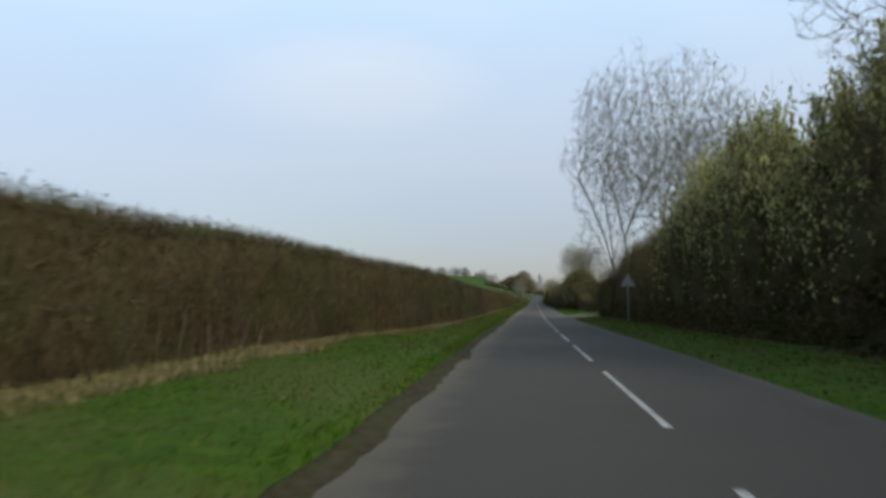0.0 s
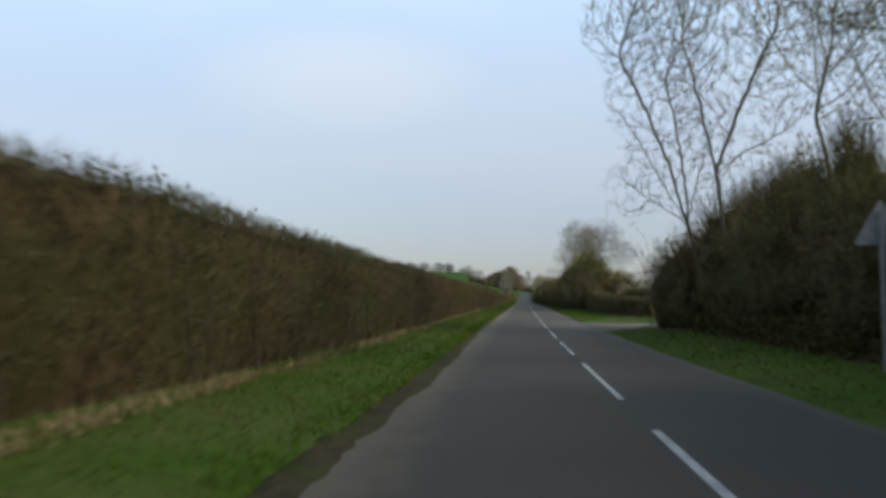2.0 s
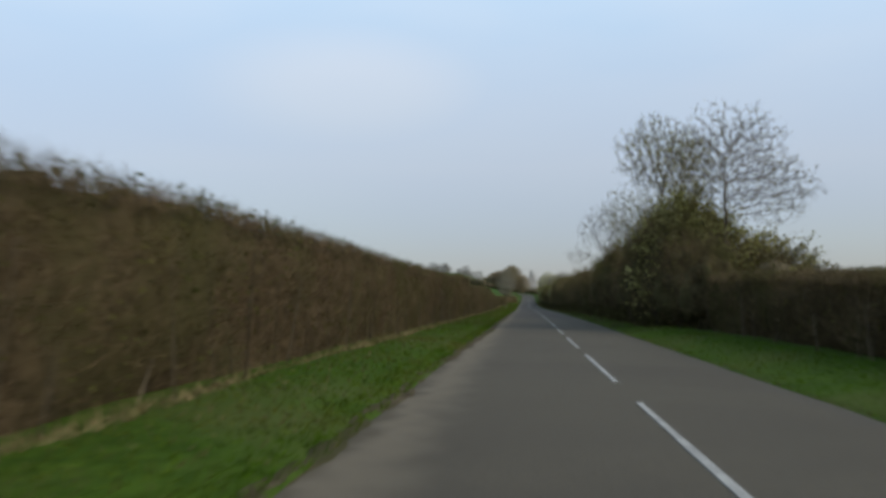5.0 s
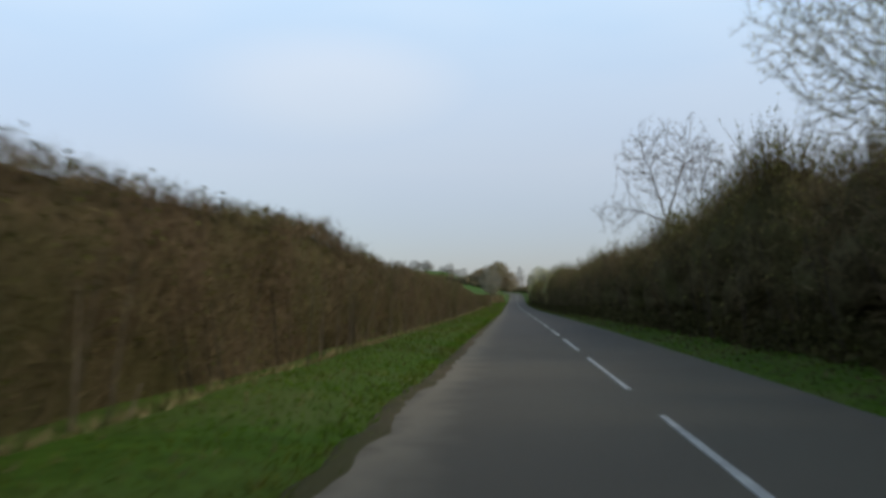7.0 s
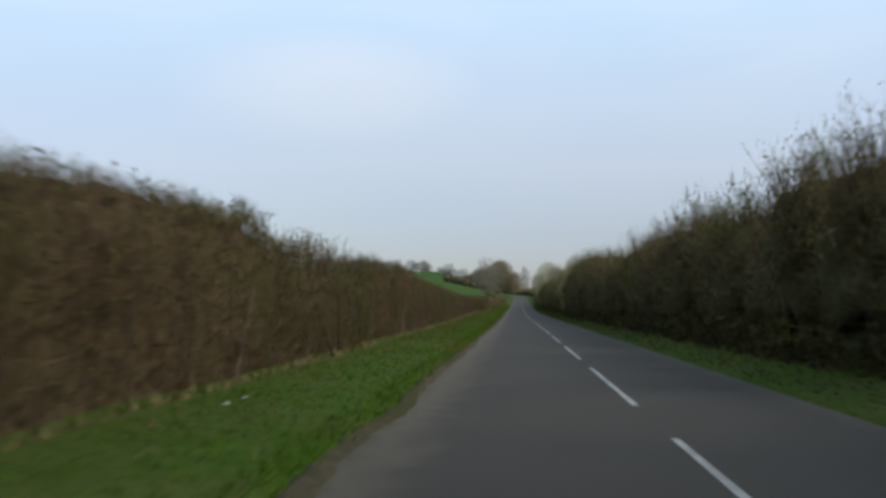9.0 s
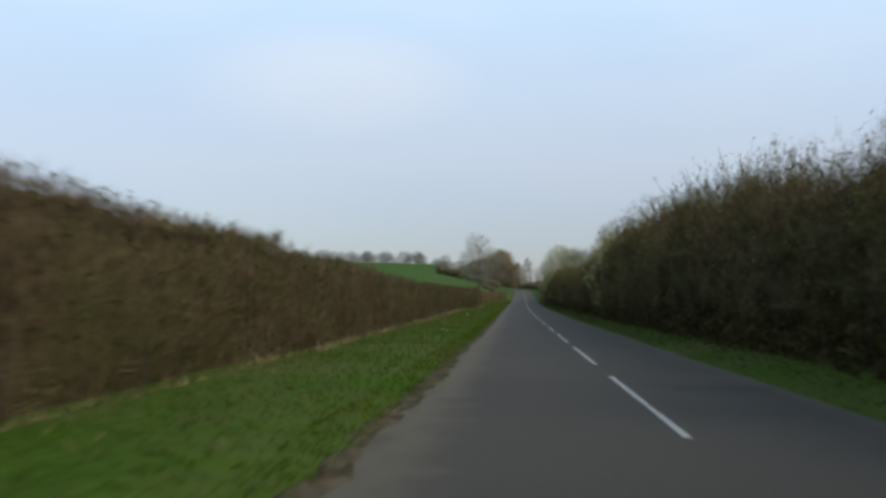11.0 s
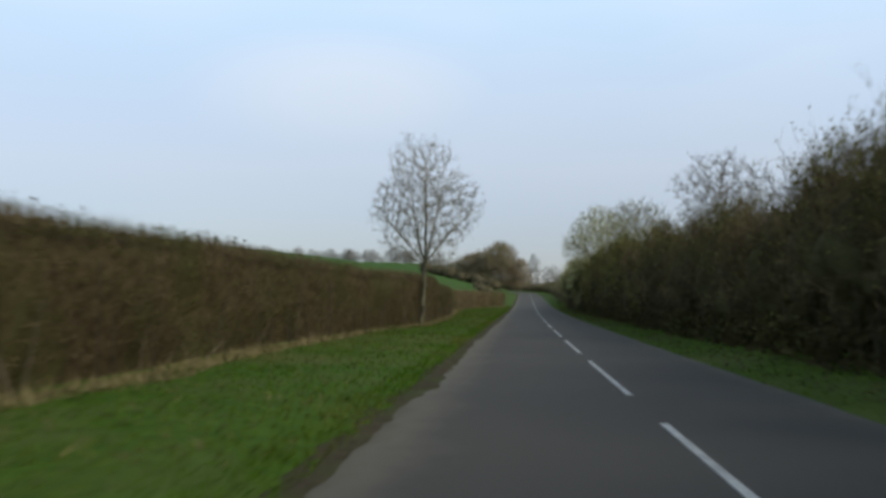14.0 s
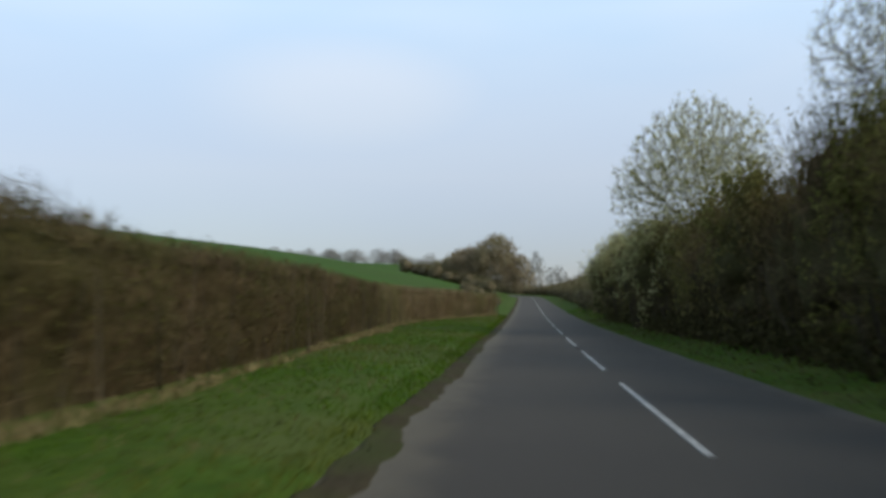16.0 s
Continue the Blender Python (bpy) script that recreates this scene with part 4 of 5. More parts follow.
crown_tree("poplar_tree", "bare spreading tree with grey branches at the junction", (5.9, 65.0), [(5.6, 64.8, 2.6), (5.2, 64.6, 4.3)],
           [(4.3, 64.6, 10.2, 2.4, 3.0, 4.2), (4.9, 64.4, 15.4, 2.9, 3.0, 3.7), (3.7, 64.6, 6.2, 1.5, 2.2, 1.4), (5.6, 64.6, 7.0, 1.8, 2.2, 2.0), (2.6, 64.5, 12.8, 1.8, 2.2, 2.1)], 14,
           limbs=[[(4.4, 64.6, 4.9), (2.9, 64.6, 5.9)], [(4.3, 64.6, 5.9), (3.0, 64.6, 8.2)], [(5.2, 64.6, 6.6), (4.4, 64.6, 10)], [(5.4, 64.6, 5.9), (6.4, 64.6, 8.4)], [(4.2, 64.6, 8.0), (2.6, 64.6, 11.0)]],
           count=4400, step=0.26, kill=0.25, rise=0.10, tip=0.0042, power=2.6, twigs=2, reach=(0.2, 0.55), lift=0.5, fine=0.008, bark=MOSSY_BARK)
crown_tree("poplar_tree", "tall bare tree with yellowish twigs behind the thicket", (10.6, 61.5), [(10.0, 61.8, 4.0), (9.2, 62.0, 8.0)],
           [(10.6, 62.0, 14.2, 4.4, 4.4, 6.4)], 12, count=2400, step=0.31, kill=0.3, rise=0.2, tip=0.0046, twigs=2, reach=(0.25, 0.65), lift=0.6, fine=0.009, twig=WILLOW_TWIG)
crown_tree("poplar_tree", "tall bare tree with fine grey twigs behind the thicket", (14.4, 66.0), [(14.4, 66.0, 4.0), (14.3, 66.0, 8.0)],
           [(14.4, 66.0, 13.2, 3.8, 4.0, 5.4)], 36, count=2000, step=0.31, kill=0.3, rise=0.2, tip=0.0046, twigs=2, reach=(0.25, 0.65), lift=0.6, fine=0.009)
crown_tree("willow_tree", "leaning willow tree with fine yellow-green twigs", (8.6, 46.5), [(7.6, 46.3, 3.0), (6.2, 46.0, 5.4)],
           [(5.3, 46.0, 8.3, 3.0, 3.4, 2.6), (8.4, 46.5, 8.8, 3.0, 3.0, 3.0)], 23, count=2000, step=0.26, kill=0.3, twigs=4, reach=(0.2, 0.6), buds=7000, bud=LEAF, bud_size=0.05)
crown_tree("thorn_tree", "bare dark thorn tree leaning over the verge", (8.8, 15.5), [(7.9, 15.6, 3.0), (7.0, 15.8, 5.2)],
           [(6.7, 16.0, 8.4, 2.5, 3.4, 2.2), (9.2, 16.0, 8.2, 3.0, 3.0, 3.0)], 24, count=1700, step=0.26, kill=0.3, twigs=4)


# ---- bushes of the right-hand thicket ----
def bush_meshes(seed, stem_n, side_n, twig_n, leaf_n, shoot_n, leaf_size=0.035, fine=3, thick=1.0, mats=(BUSH_MASS, TWIG, LEAF, SHADED_LEAF), tufts=False):
    """A bush of unit size 4.6 x 2.1: a solid lumpy core, coloured dark as its shaded inside, with stems at its foot,
    clothed in twigs and small leaves, with a fringe of shoots on top.
    """
    h, w = 4.6, 2.1
    r = np.random.default_rng(seed)
    bm = bmesh.new()
    bmesh.ops.create_icosphere(bm, subdivisions=fine, radius=1)
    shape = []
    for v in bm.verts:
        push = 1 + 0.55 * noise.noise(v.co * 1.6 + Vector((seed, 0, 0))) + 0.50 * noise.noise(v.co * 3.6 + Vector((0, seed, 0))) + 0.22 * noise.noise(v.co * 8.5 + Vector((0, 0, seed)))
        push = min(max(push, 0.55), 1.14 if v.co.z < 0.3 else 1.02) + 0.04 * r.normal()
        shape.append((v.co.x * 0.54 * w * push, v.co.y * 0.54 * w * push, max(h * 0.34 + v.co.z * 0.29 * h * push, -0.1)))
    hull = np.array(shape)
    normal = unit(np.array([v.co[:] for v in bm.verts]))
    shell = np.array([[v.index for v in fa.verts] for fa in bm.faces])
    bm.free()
    dark_core = mesh_of("inner_growth", hull, shell, mats[0], True)

    # stems
    a = np.arange(stem_n) * 2.4 + r.uniform(-0.3, 0.3, stem_n)
    root = np.stack([0.45 * w * np.cos(a), 0.45 * w * np.sin(a), np.full(stem_n, -0.1)], -1) * r.uniform(0.5, 1.5, (stem_n, 1))
    knee = root * (1.25, 1.25, 1) + np.stack([0.2 * r.normal(size=stem_n), 0.2 * r.normal(size=stem_n), r.uniform(0.9, 2.0, stem_n)], -1)
    stems = mesh_of("stem_growth", *tubes(np.concatenate([root, knee, np.full((stem_n, 1), 0.03), np.full((stem_n, 1), 0.015)], 1), 3), SHADED_STEM)

    # side branches all over the hull, and the fringe of shoots
    k = r.integers(0, len(shell), side_n)
    bary = r.dirichlet((1, 1, 1), side_n)
    p = (hull[shell[k]] * bary[..., None]).sum(1) * (0.97, 0.97, 1)
    out = normal[shell[k, 0]]
    way = unit(out * 0.8 + 0.5 * r.normal(size=p.shape) + (0, 0, 0.6))
    length = r.uniform(0.35, 1.1, side_n)
    up = np.flatnonzero(normal[:, 2] > 0.35)
    fans = up[r.integers(0, len(up), 12)]  # the shoots stand in spreading fans
    f = r.integers(0, 12, shoot_n)
    s = fans[f]
    p = np.concatenate([p, hull[s] * 0.96 + 0.20 * r.normal(size=(shoot_n, 3))])
    way = np.concatenate([way, unit(normal[s] * 0.6 + 0.62 * r.normal(size=(shoot_n, 3)) + (0, 0, 0.55))])
    length = np.concatenate([length, (0.45 + r.uniform(0.0, 1.0, shoot_n) * 0.75) * r.uniform(0.65, 1.15, 12)[f]])
    bough = slivers(p, way, length, np.where(np.arange(len(p)) < side_n, 0.007, 0.012) * thick, r)
    weight = np.where(np.arange(len(p)) < side_n, 1.0, 5.0)
    j = r.choice(len(p), twig_n, p=weight / weight.sum())
    p2 = p[j] + way[j] * (length[j] * r.uniform(0.15, 0.95, twig_n))[:, None]
    way2 = unit(way[j] * 0.7 + 0.7 * r.normal(size=p2.shape) + (0, 0, 0.3))
    len2 = r.uniform(0.14, 0.42, twig_n)
    twigs = mesh_of("twig_growth", *join(bough, slivers(p2, way2, len2, r.uniform(0.004, 0.007, twig_n) * thick, r)), mats[1])

    # leaves, in tufts
    i = r.integers(0, twig_n, leaf_n)
    if tufts:  # leaves and flowers crowd on some of the twigs
        i = r.choice(np.flatnonzero(swell(p2[:, 0] * 2 + p2[:, 2], p2[:, 1] * 2 - p2[:, 2], 0.7) > 0.05), leaf_n)
    centre = p2[i] + way2[i] * (len2[i] * r.uniform(0.0, 1.0, leaf_n))[:, None] + 0.03 * r.normal(size=(leaf_n, 3))
    size = r.uniform(0.5, 1.2, leaf_n) * leaf_size
    # near bushes: leaves low down take the darker colour that stands for shade
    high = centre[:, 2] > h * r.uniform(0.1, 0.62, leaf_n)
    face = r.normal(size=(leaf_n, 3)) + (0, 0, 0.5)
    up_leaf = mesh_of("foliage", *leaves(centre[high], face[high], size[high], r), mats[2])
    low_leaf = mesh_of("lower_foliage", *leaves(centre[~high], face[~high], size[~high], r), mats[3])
    return dict(stem_growth=stems, inner_growth=dark_core, twig_growth=twigs, foliage=up_leaf, lower_foliage=low_leaf)


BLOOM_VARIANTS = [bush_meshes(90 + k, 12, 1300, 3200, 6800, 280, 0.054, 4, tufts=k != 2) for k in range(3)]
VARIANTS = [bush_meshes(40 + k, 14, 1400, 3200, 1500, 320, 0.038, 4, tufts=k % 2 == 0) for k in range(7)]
FAR_VARIANTS = [bush_meshes(60 + k, 6, 250, 550, 600, 60, 0.10, 2, 1.8, (HAZED_MASS, TWIG, HAZED_GREEN, HAZED_GREEN)) for k in range(4)]


def bush(x, y, h, w, seed, far=False, label="dense dark hawthorn bush with first green leaves", leaf=None, sink=0.3):
    r = random.Random(seed)
    kind = r.choice(FAR_VARIANTS if far else (BLOOM_VARIANTS if leaf else VARIANTS))
    top = thing("hawthorn_bush", label, "bush", "roadside thicket",
                at=pose(x, y, float(ground_z(x, y)) - sink, 0, 0, r.uniform(0, 360)) @ Matrix.Diagonal((w / 2.1, w / 2.1, (h + sink) / 4.55, 1)))
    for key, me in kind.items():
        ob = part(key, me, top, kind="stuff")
        if leaf and (key == "foliage" or (key == "lower_foliage" and leaf is not YELLOW_LEAF)):
            ob.material_slots[0].link = "OBJECT"
            ob.material_slots[0].material = leaf if key == "foliage" or seed % 2 else LEAF
    return top


THICKET_H = [(-10, 6.0), (8, 6.6), (20, 8.6), (30, 9.0), (37, 8.6), (43, 7.4), (48, 6.4), (54, 6.8), (62, 7.0), (67, 6.0), (70, 5.2), (116, 4.6), (121, 6.6), (125, 7.4), (129, 7.4), (136, 6.2), (142, 6.5), (152, 6.0), (160, 5.6), (172, 5.4), (180, 5.5),
             (190, 6.2), (215, 6.4), (240, 7.0), (252, 6.7), (260, 7.0), (270, 5.8), (287, 5.7), (297, 5.4), (304, 6.3), (312, 7.2), (320, 6.3), (345, 6.2), (480, 6.0)]
seed = 100
for y0, y1, d_front in ((-12, 70, 6.8), (115, 350, 5.2)):
    y = y0
    while y < y1:
        seed += 1
        r = random.Random(seed)
        h = float(table(y, THICKET_H)) * r.uniform(0.86, 1.12)
        d = d_front + r.uniform(-0.25, 0.45) + (1.0 if 162.4 < y < 168.0 else 0.0)  # set back behind a short fence
        green = 14 < y < 41 or (244 < y < 264 and r.random() < 0.4)
        olive = y > 140 and random.Random(seed + 5000).random() < (0.6 if 298 < y < 320 else 0.15)
        leaf = YELLOW_LEAF if green and y < 100 else (BLOSSOM if green and r.random() < 0.5 else (LEAF if olive else None))
        label = "dense dark hawthorn bush with first green leaves"
        if leaf:
            label = "hawthorn bush clothed in olive-green young leaves" if leaf is LEAF else "tall bush with pale yellow-green blossom"
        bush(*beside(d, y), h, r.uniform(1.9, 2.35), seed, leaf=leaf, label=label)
        y += r.uniform(2.5, 3.1)
y = 352
while y < 545:
    seed += 1
    r = random.Random(seed)
    bush(*beside(5.0 + 0.012 * (y - 352) + r.uniform(-0.4, 0.6), y), float(np.interp(y, (352, 400, 450, 545), (5.0, 4.4, 3.2, 3.0))) * r.uniform(0.85, 1.15), 2.6, seed, far=True)
    y += r.uniform(3.2, 4.2)
bush(*beside(4.8, 333), 6.4, 2.6, 901, leaf=BLOSSOM, label="tall pale willow bush covered with catkins")
bush(*beside(5.0, 341), 6.6, 2.6, 902, leaf=BLOSSOM, label="tall pale willow bush covered with catkins")
bush(*beside(4.7, 359.0), 6.8, 2.5, 912, leaf=BLOSSOM, label="tall pale willow bush covered with catkins")
bush(*beside(4.4, 351.5), 6.8, 2.1, 904, leaf=BLOSSOM, label="tall pale willow bush covered with catkins")
bush(*beside(5.6, 66.0), 6.0, 2.4, 903, sink=0.9, label="dense dark bush at the corner of the junction")
bush(*beside(9.0, 69.4), 5.6, 2.2, 905, sink=0.9, label="dense dark bush at the corner of the junction")
bush(*beside(5.9, 120.5), 7.3, 3.5, 907, leaf=SALLOW, label="tall olive-green sallow bush beside the low hedge")
bush(*beside(8.6, 121.5), 5.2, 3.4, 911, leaf=SALLOW, label="broad olive-green sallow bush behind the low hedge")
bush(*beside(6.4, 125.5), 7.5, 3.3, 909, leaf=SALLOW, label="tall olive-green sallow bush behind the verge")


# ---- far trees ----
def far_tree_meshes(seed, h, w):
    levels = grow(seed, h, 0.22, fork=0.1, spread=0.85, levels=4, kids=(5, 3, 3, 1))
    rows = [np.array(lv) for lv in levels]
    k = h / max(row[:, 5].max() for row in rows)
    across = max(np.abs(row[:, :2]).max() for row in rows)
    sc = np.array([w / across, w / across, k, w / across, w / across, k, 1.0, 1.0])
    thin = np.concatenate(rows[2:])[::2] * sc
    thin[:, 6:] = np.maximum(thin[:, 6:], 0.022)
    r = np.random.default_rng(seed)
    n = 950
    c = unit(r.normal(size=(n, 3))) * r.uniform(0.1, 1.0, (n, 1))**0.4
    c *= 1 + 0.22 * swell(c[:, :1] * 3 + seed, c[:, 1:2] * 3 + c[:, 2:] * 2, 1.0)
    c = c * (0.86 * w, 0.86 * w, 0.40 * h) + (0, 0, 0.57 * h)
    return dict(trunk=mesh_of("trunk", *tubes(np.concatenate(rows[:2]) * sc, 5), HAZED_BRANCH),
                branchwork=mesh_of("branchwork", *spikes(thin[:, :3], thin[:, 3:6] - thin[:, :3], 1.2 * np.linalg.norm(thin[:, 3:6] - thin[:, :3], axis=1), thin[:, 6] * 1.3), HAZED_BRANCH),
                crown=mesh_of("crown", *leaves(c, r.normal(size=(n, 3)), r.uniform(0.11, 0.30, n), r, 0.8), HAZED_LEAF))


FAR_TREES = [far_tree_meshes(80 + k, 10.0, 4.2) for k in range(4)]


def far_tree(x, y, h, w, seed, label="distant bare round-crowned tree on the skyline", name="far_tree"):
    r = random.Random(seed)
    top = thing(name, label, "tree", "distant trees", at=pose(x, y, float(ground_z(x, y)) - 0.34 * h, 0, 0, r.uniform(0, 360)) @ Matrix.Diagonal((w / 4.2, w / 4.2, 1.34 * h / 10.0, 1)))
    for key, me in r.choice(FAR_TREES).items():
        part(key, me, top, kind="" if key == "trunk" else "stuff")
    return top


r = random.Random(7)
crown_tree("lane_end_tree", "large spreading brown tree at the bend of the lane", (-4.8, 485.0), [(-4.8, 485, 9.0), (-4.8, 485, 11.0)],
           [(-4.9, 485, 13.4, 5.6, 5.2, 6.0), (0.4, 485, 11.4, 3.2, 3.4, 4.2), (-9.0, 486, 11.0, 3.6, 3.6, 4.2)], 41, count=1700, step=0.45, kill=0.5, tip=0.014, twigs=4, reach=(0.4, 0.9), fine=0.02, bark=HAZED_BRANCH, twig=FAR_BROWN, buds=20000, bud=FAR_BROWN, bud_size=0.23, scatter=0.45)
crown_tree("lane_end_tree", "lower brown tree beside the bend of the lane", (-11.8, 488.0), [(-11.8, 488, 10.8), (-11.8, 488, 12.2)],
           [(-11.6, 488, 13.0, 4.2, 4.0, 3.8), (-15.8, 490, 12.4, 2.8, 3.0, 2.6)], 42, count=1000, step=0.45, kill=0.5, tip=0.014, twigs=4, reach=(0.4, 0.9), fine=0.02, bark=HAZED_BRANCH, twig=FAR_BROWN, buds=13000, bud=FAR_BROWN, bud_size=0.23, scatter=0.45)
far_tree(5.6, 535, 12.6, 2.8, 4, "dark upright tree behind the bend of the lane", "lane_end_tree")
far_tree(12.5, 566, 9.0, 4.4, 5, "bare tree behind the bend of the lane", "lane_end_tree")
for k in range(5):
    bush(-2.9 - 1.3 * k + r.uniform(-0.3, 0.3), 398 + 9 * k, r.uniform(1.8, 2.6), 1.8, 360 + k, far=True, label="low dark bush past the end of the hedge")
for k in range(9):
    bush(-5.6 - 2.4 * k + r.uniform(-0.5, 0.5), 474 + 2 * k + r.uniform(-2, 2), r.uniform(3.4, 5.4), 3.0, 340 + k, far=True, label="dark bush beside the bend of the lane")
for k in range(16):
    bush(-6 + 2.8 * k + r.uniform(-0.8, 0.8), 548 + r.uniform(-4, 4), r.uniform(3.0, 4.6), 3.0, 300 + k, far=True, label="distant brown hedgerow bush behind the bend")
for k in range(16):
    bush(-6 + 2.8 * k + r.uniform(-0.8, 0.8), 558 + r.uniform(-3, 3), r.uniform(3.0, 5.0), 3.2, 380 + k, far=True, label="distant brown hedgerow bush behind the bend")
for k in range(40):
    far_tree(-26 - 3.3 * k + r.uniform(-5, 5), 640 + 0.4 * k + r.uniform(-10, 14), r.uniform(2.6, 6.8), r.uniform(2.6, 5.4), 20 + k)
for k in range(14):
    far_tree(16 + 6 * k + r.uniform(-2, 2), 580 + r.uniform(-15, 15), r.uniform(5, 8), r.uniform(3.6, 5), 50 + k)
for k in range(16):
    far_tree(22 + 9 * k + r.uniform(-4, 4), 200 + 6 * k + r.uniform(-15, 15), r.uniform(5.5, 9.5), r.uniform(2.4, 4.2), 80 + k, "distant tree beyond the fields, in a hazy grey colour")
for k in range(34):
    bush(9.5 + 2.3 * k + r.uniform(-0.6, 0.6), 121 + 0.9 * k + r.uniform(-2, 2), r.uniform(2.8, 4.6), 2.9, 460 + k, far=True, label="olive-brown hedgerow bush behind the low hedge")


# ---- warning sign at the junction ----
def build_sign(x, y):
    z = float(ground_z(x, y))
    top = thing("road_sign", "grey back of a triangular road sign on a post", "road sign", at=pose(x, y, z, 0, 0, 180))
    part("post", mesh_of("post", *tubes([(0, 0, -0.2, 0, 0, 2.42, 0.038, 0.038)], 10), STEEL, True), top, "grey steel post")

    def plate(size, thick, yy, mat, name, parent, label):
        bm = bmesh.new()
        corners = [(0, size * 0.577), (-size / 2, -size * 0.289), (size / 2, -size * 0.289)]
        ring = []
        for k, (cx, cz) in enumerate(corners):
            ang = math.atan2(cz, cx)
            for a in (-60, -30, 0, 30, 60):
                b = ang + radians(a)
                ring.append((cx * 0.90 + 0.10 * size * 0.577 * math.cos(b), cz * 0.90 + 0.10 * size * 0.577 * math.sin(b)))
        face = bm.faces.new([bm.verts.new((px, yy, pz)) for px, pz in ring])
        ext = bmesh.ops.extrude_face_region(bm, geom=[face])
        bmesh.ops.translate(bm, vec=(0, thick, 0), verts=[v for v in ext["geom"] if isinstance(v, bmesh.types.BMVert)])
        bmesh.ops.translate(bm, vec=(0, 0, 2.13), verts=bm.verts[:])
        bmesh.ops.recalc_face_normals(bm, faces=bm.faces[:])
        return part(name, bm_mesh(name, bm, mat), parent, label)

    board = plate(0.75, 0.006, -0.052, SIGN_BACK, "plate", top, "grey aluminium plate")
    plate(0.74, 0.003, -0.056, SIGN_RED, "red_border", board, "red border")
    plate(0.54, 0.003, -0.060, SIGN_WHITE, "white_face", board, "white face")
    bm = bmesh.new()
    bmesh.ops.create_cube(bm, size=1, matrix=Matrix.Translation((0, -0.0625, 2.10)) @ Matrix.Diagonal((0.05, 0.003, 0.26, 1)))
    bmesh.ops.create_cube(bm, size=1, matrix=Matrix.Translation((0.06, -0.0625, 2.09)) @ Matrix.Diagonal((0.10, 0.003, 0.04, 1)))
    part("junction_symbol", bm_mesh("junction_symbol", bm, SIGN_BLACK), board, "black side-road symbol")


build_sign(3.95, 44.0)


# ---- low hedge and fence past the junction ----
LOW_D = [(84, 6.1), (88, 5.1), (92, 4.8), (100, 4.7), (116, 4.9)]
hedge_run(84.5, 116, LOW_D, [(84, 1.4), (95, 1.6), (104, 1.9), (116, 2.2)], 1.1, 31, "low clipped brown hedge beside the grass past the junction", mirror=-1)


def build_fence(x0, y0, x1, y1, posts, heights=(0.35, 0.72, 1.08), tall=1.4):
    length = math.hypot(x1 - x0, y1 - y0)
    top = thing("rail_fence", "weathered wooden post-and-rail fence on the grass", "fence", at=pose(x0, y0, float(ground_z(x0, y0)), 0, 0, math.degrees(math.atan2(y1 - y0, x1 - x0))))

    def board(name, m):
        bm = bmesh.new()
        bmesh.ops.create_cube(bm, size=1, matrix=m)
        bmesh.ops.bevel(bm, geom=bm.edges[:], offset=0.008, segments=1, affect="EDGES")
        part(name, bm_mesh(name, bm, WOOD), top)

    for k in range(posts):
        board("post", Matrix.Translation((length * k / (posts - 1), 0, tall / 2 - 0.15)) @ Matrix.Diagonal((0.11, 0.09, tall, 1)))
    for k in range(posts - 1):
        for z in heights:
            board("rail", Matrix.Translation((length * (k + 0.5) / (posts - 1), -0.065, z + 0.01 * math.sin(3 * k + z))) @ Matrix.Diagonal((length / (posts - 1) * 1.01, 0.04, 0.13, 1)))


hedge_run(93, 118, [(93, 9.6), (118, 9.0)], [(93, 2.0), (118, 2.3)], 1.4, 32, "brown field hedge behind the gate and low hedge", mirror=-1, dense=420)
build_fence(7.3, 84.9, 14.6, 86.5, 5)
build_fence(5.85, 166.6, 5.95, 164.0, 2, (0.34, 0.62), 0.8)


# ---- grass ----
def blades(name, label, y0, y1, d0, d1, per_m2, tall, mat, seed, lay=0.7, group="verge grass"):
    """A strip of single grass blades between two distances from the centre line, which may vary along the lane."""
    r = np.random.default_rng(seed)
    count = int((y1 - y0) * 3.0 * per_m2)
    y = r.uniform(y0, y1, count)
    a, b = d0(y), d1(y)
    u = r.uniform(size=count)
    keep = r.uniform(size=count) < np.abs(b - a) / 4.0
    u = u - 0.03 * np.abs(r.normal(size=count))
    y, u, a, b = y[keep], u[keep], a[keep], b[keep]
    n = len(y)
    x = lane_x(y) + a + (b - a) * u
    clump = 0.8 + 0.25 * np.clip(swell(x * 1.3, y, 0.45) + 0.3, 0, 1)
    base = np.stack([x, y, ground_z(x, y) - 0.01], -1)
    way = np.stack([lay * r.normal(size=n), lay * r.normal(size=n), np.ones(n)], -1)
    me = mesh_of(name, *slivers(base, way, r.uniform(*tall, n) * clump, r.uniform(0.006, 0.013, n), r), mat)
    return tagged(new(name, me), label, "grass", group, "stuff")


def left_edge(y):
    return table(y, TURF) + 0.06 * swell(y, y * 0, 0.8) + 0.06 * swell(y, y * 0 + 4, 3.1) + 0.03 * swell(y, y * 0 + 7, 0.22)


def hedge_foot(y):
    return table(y, HEDGE_D) + 0.15


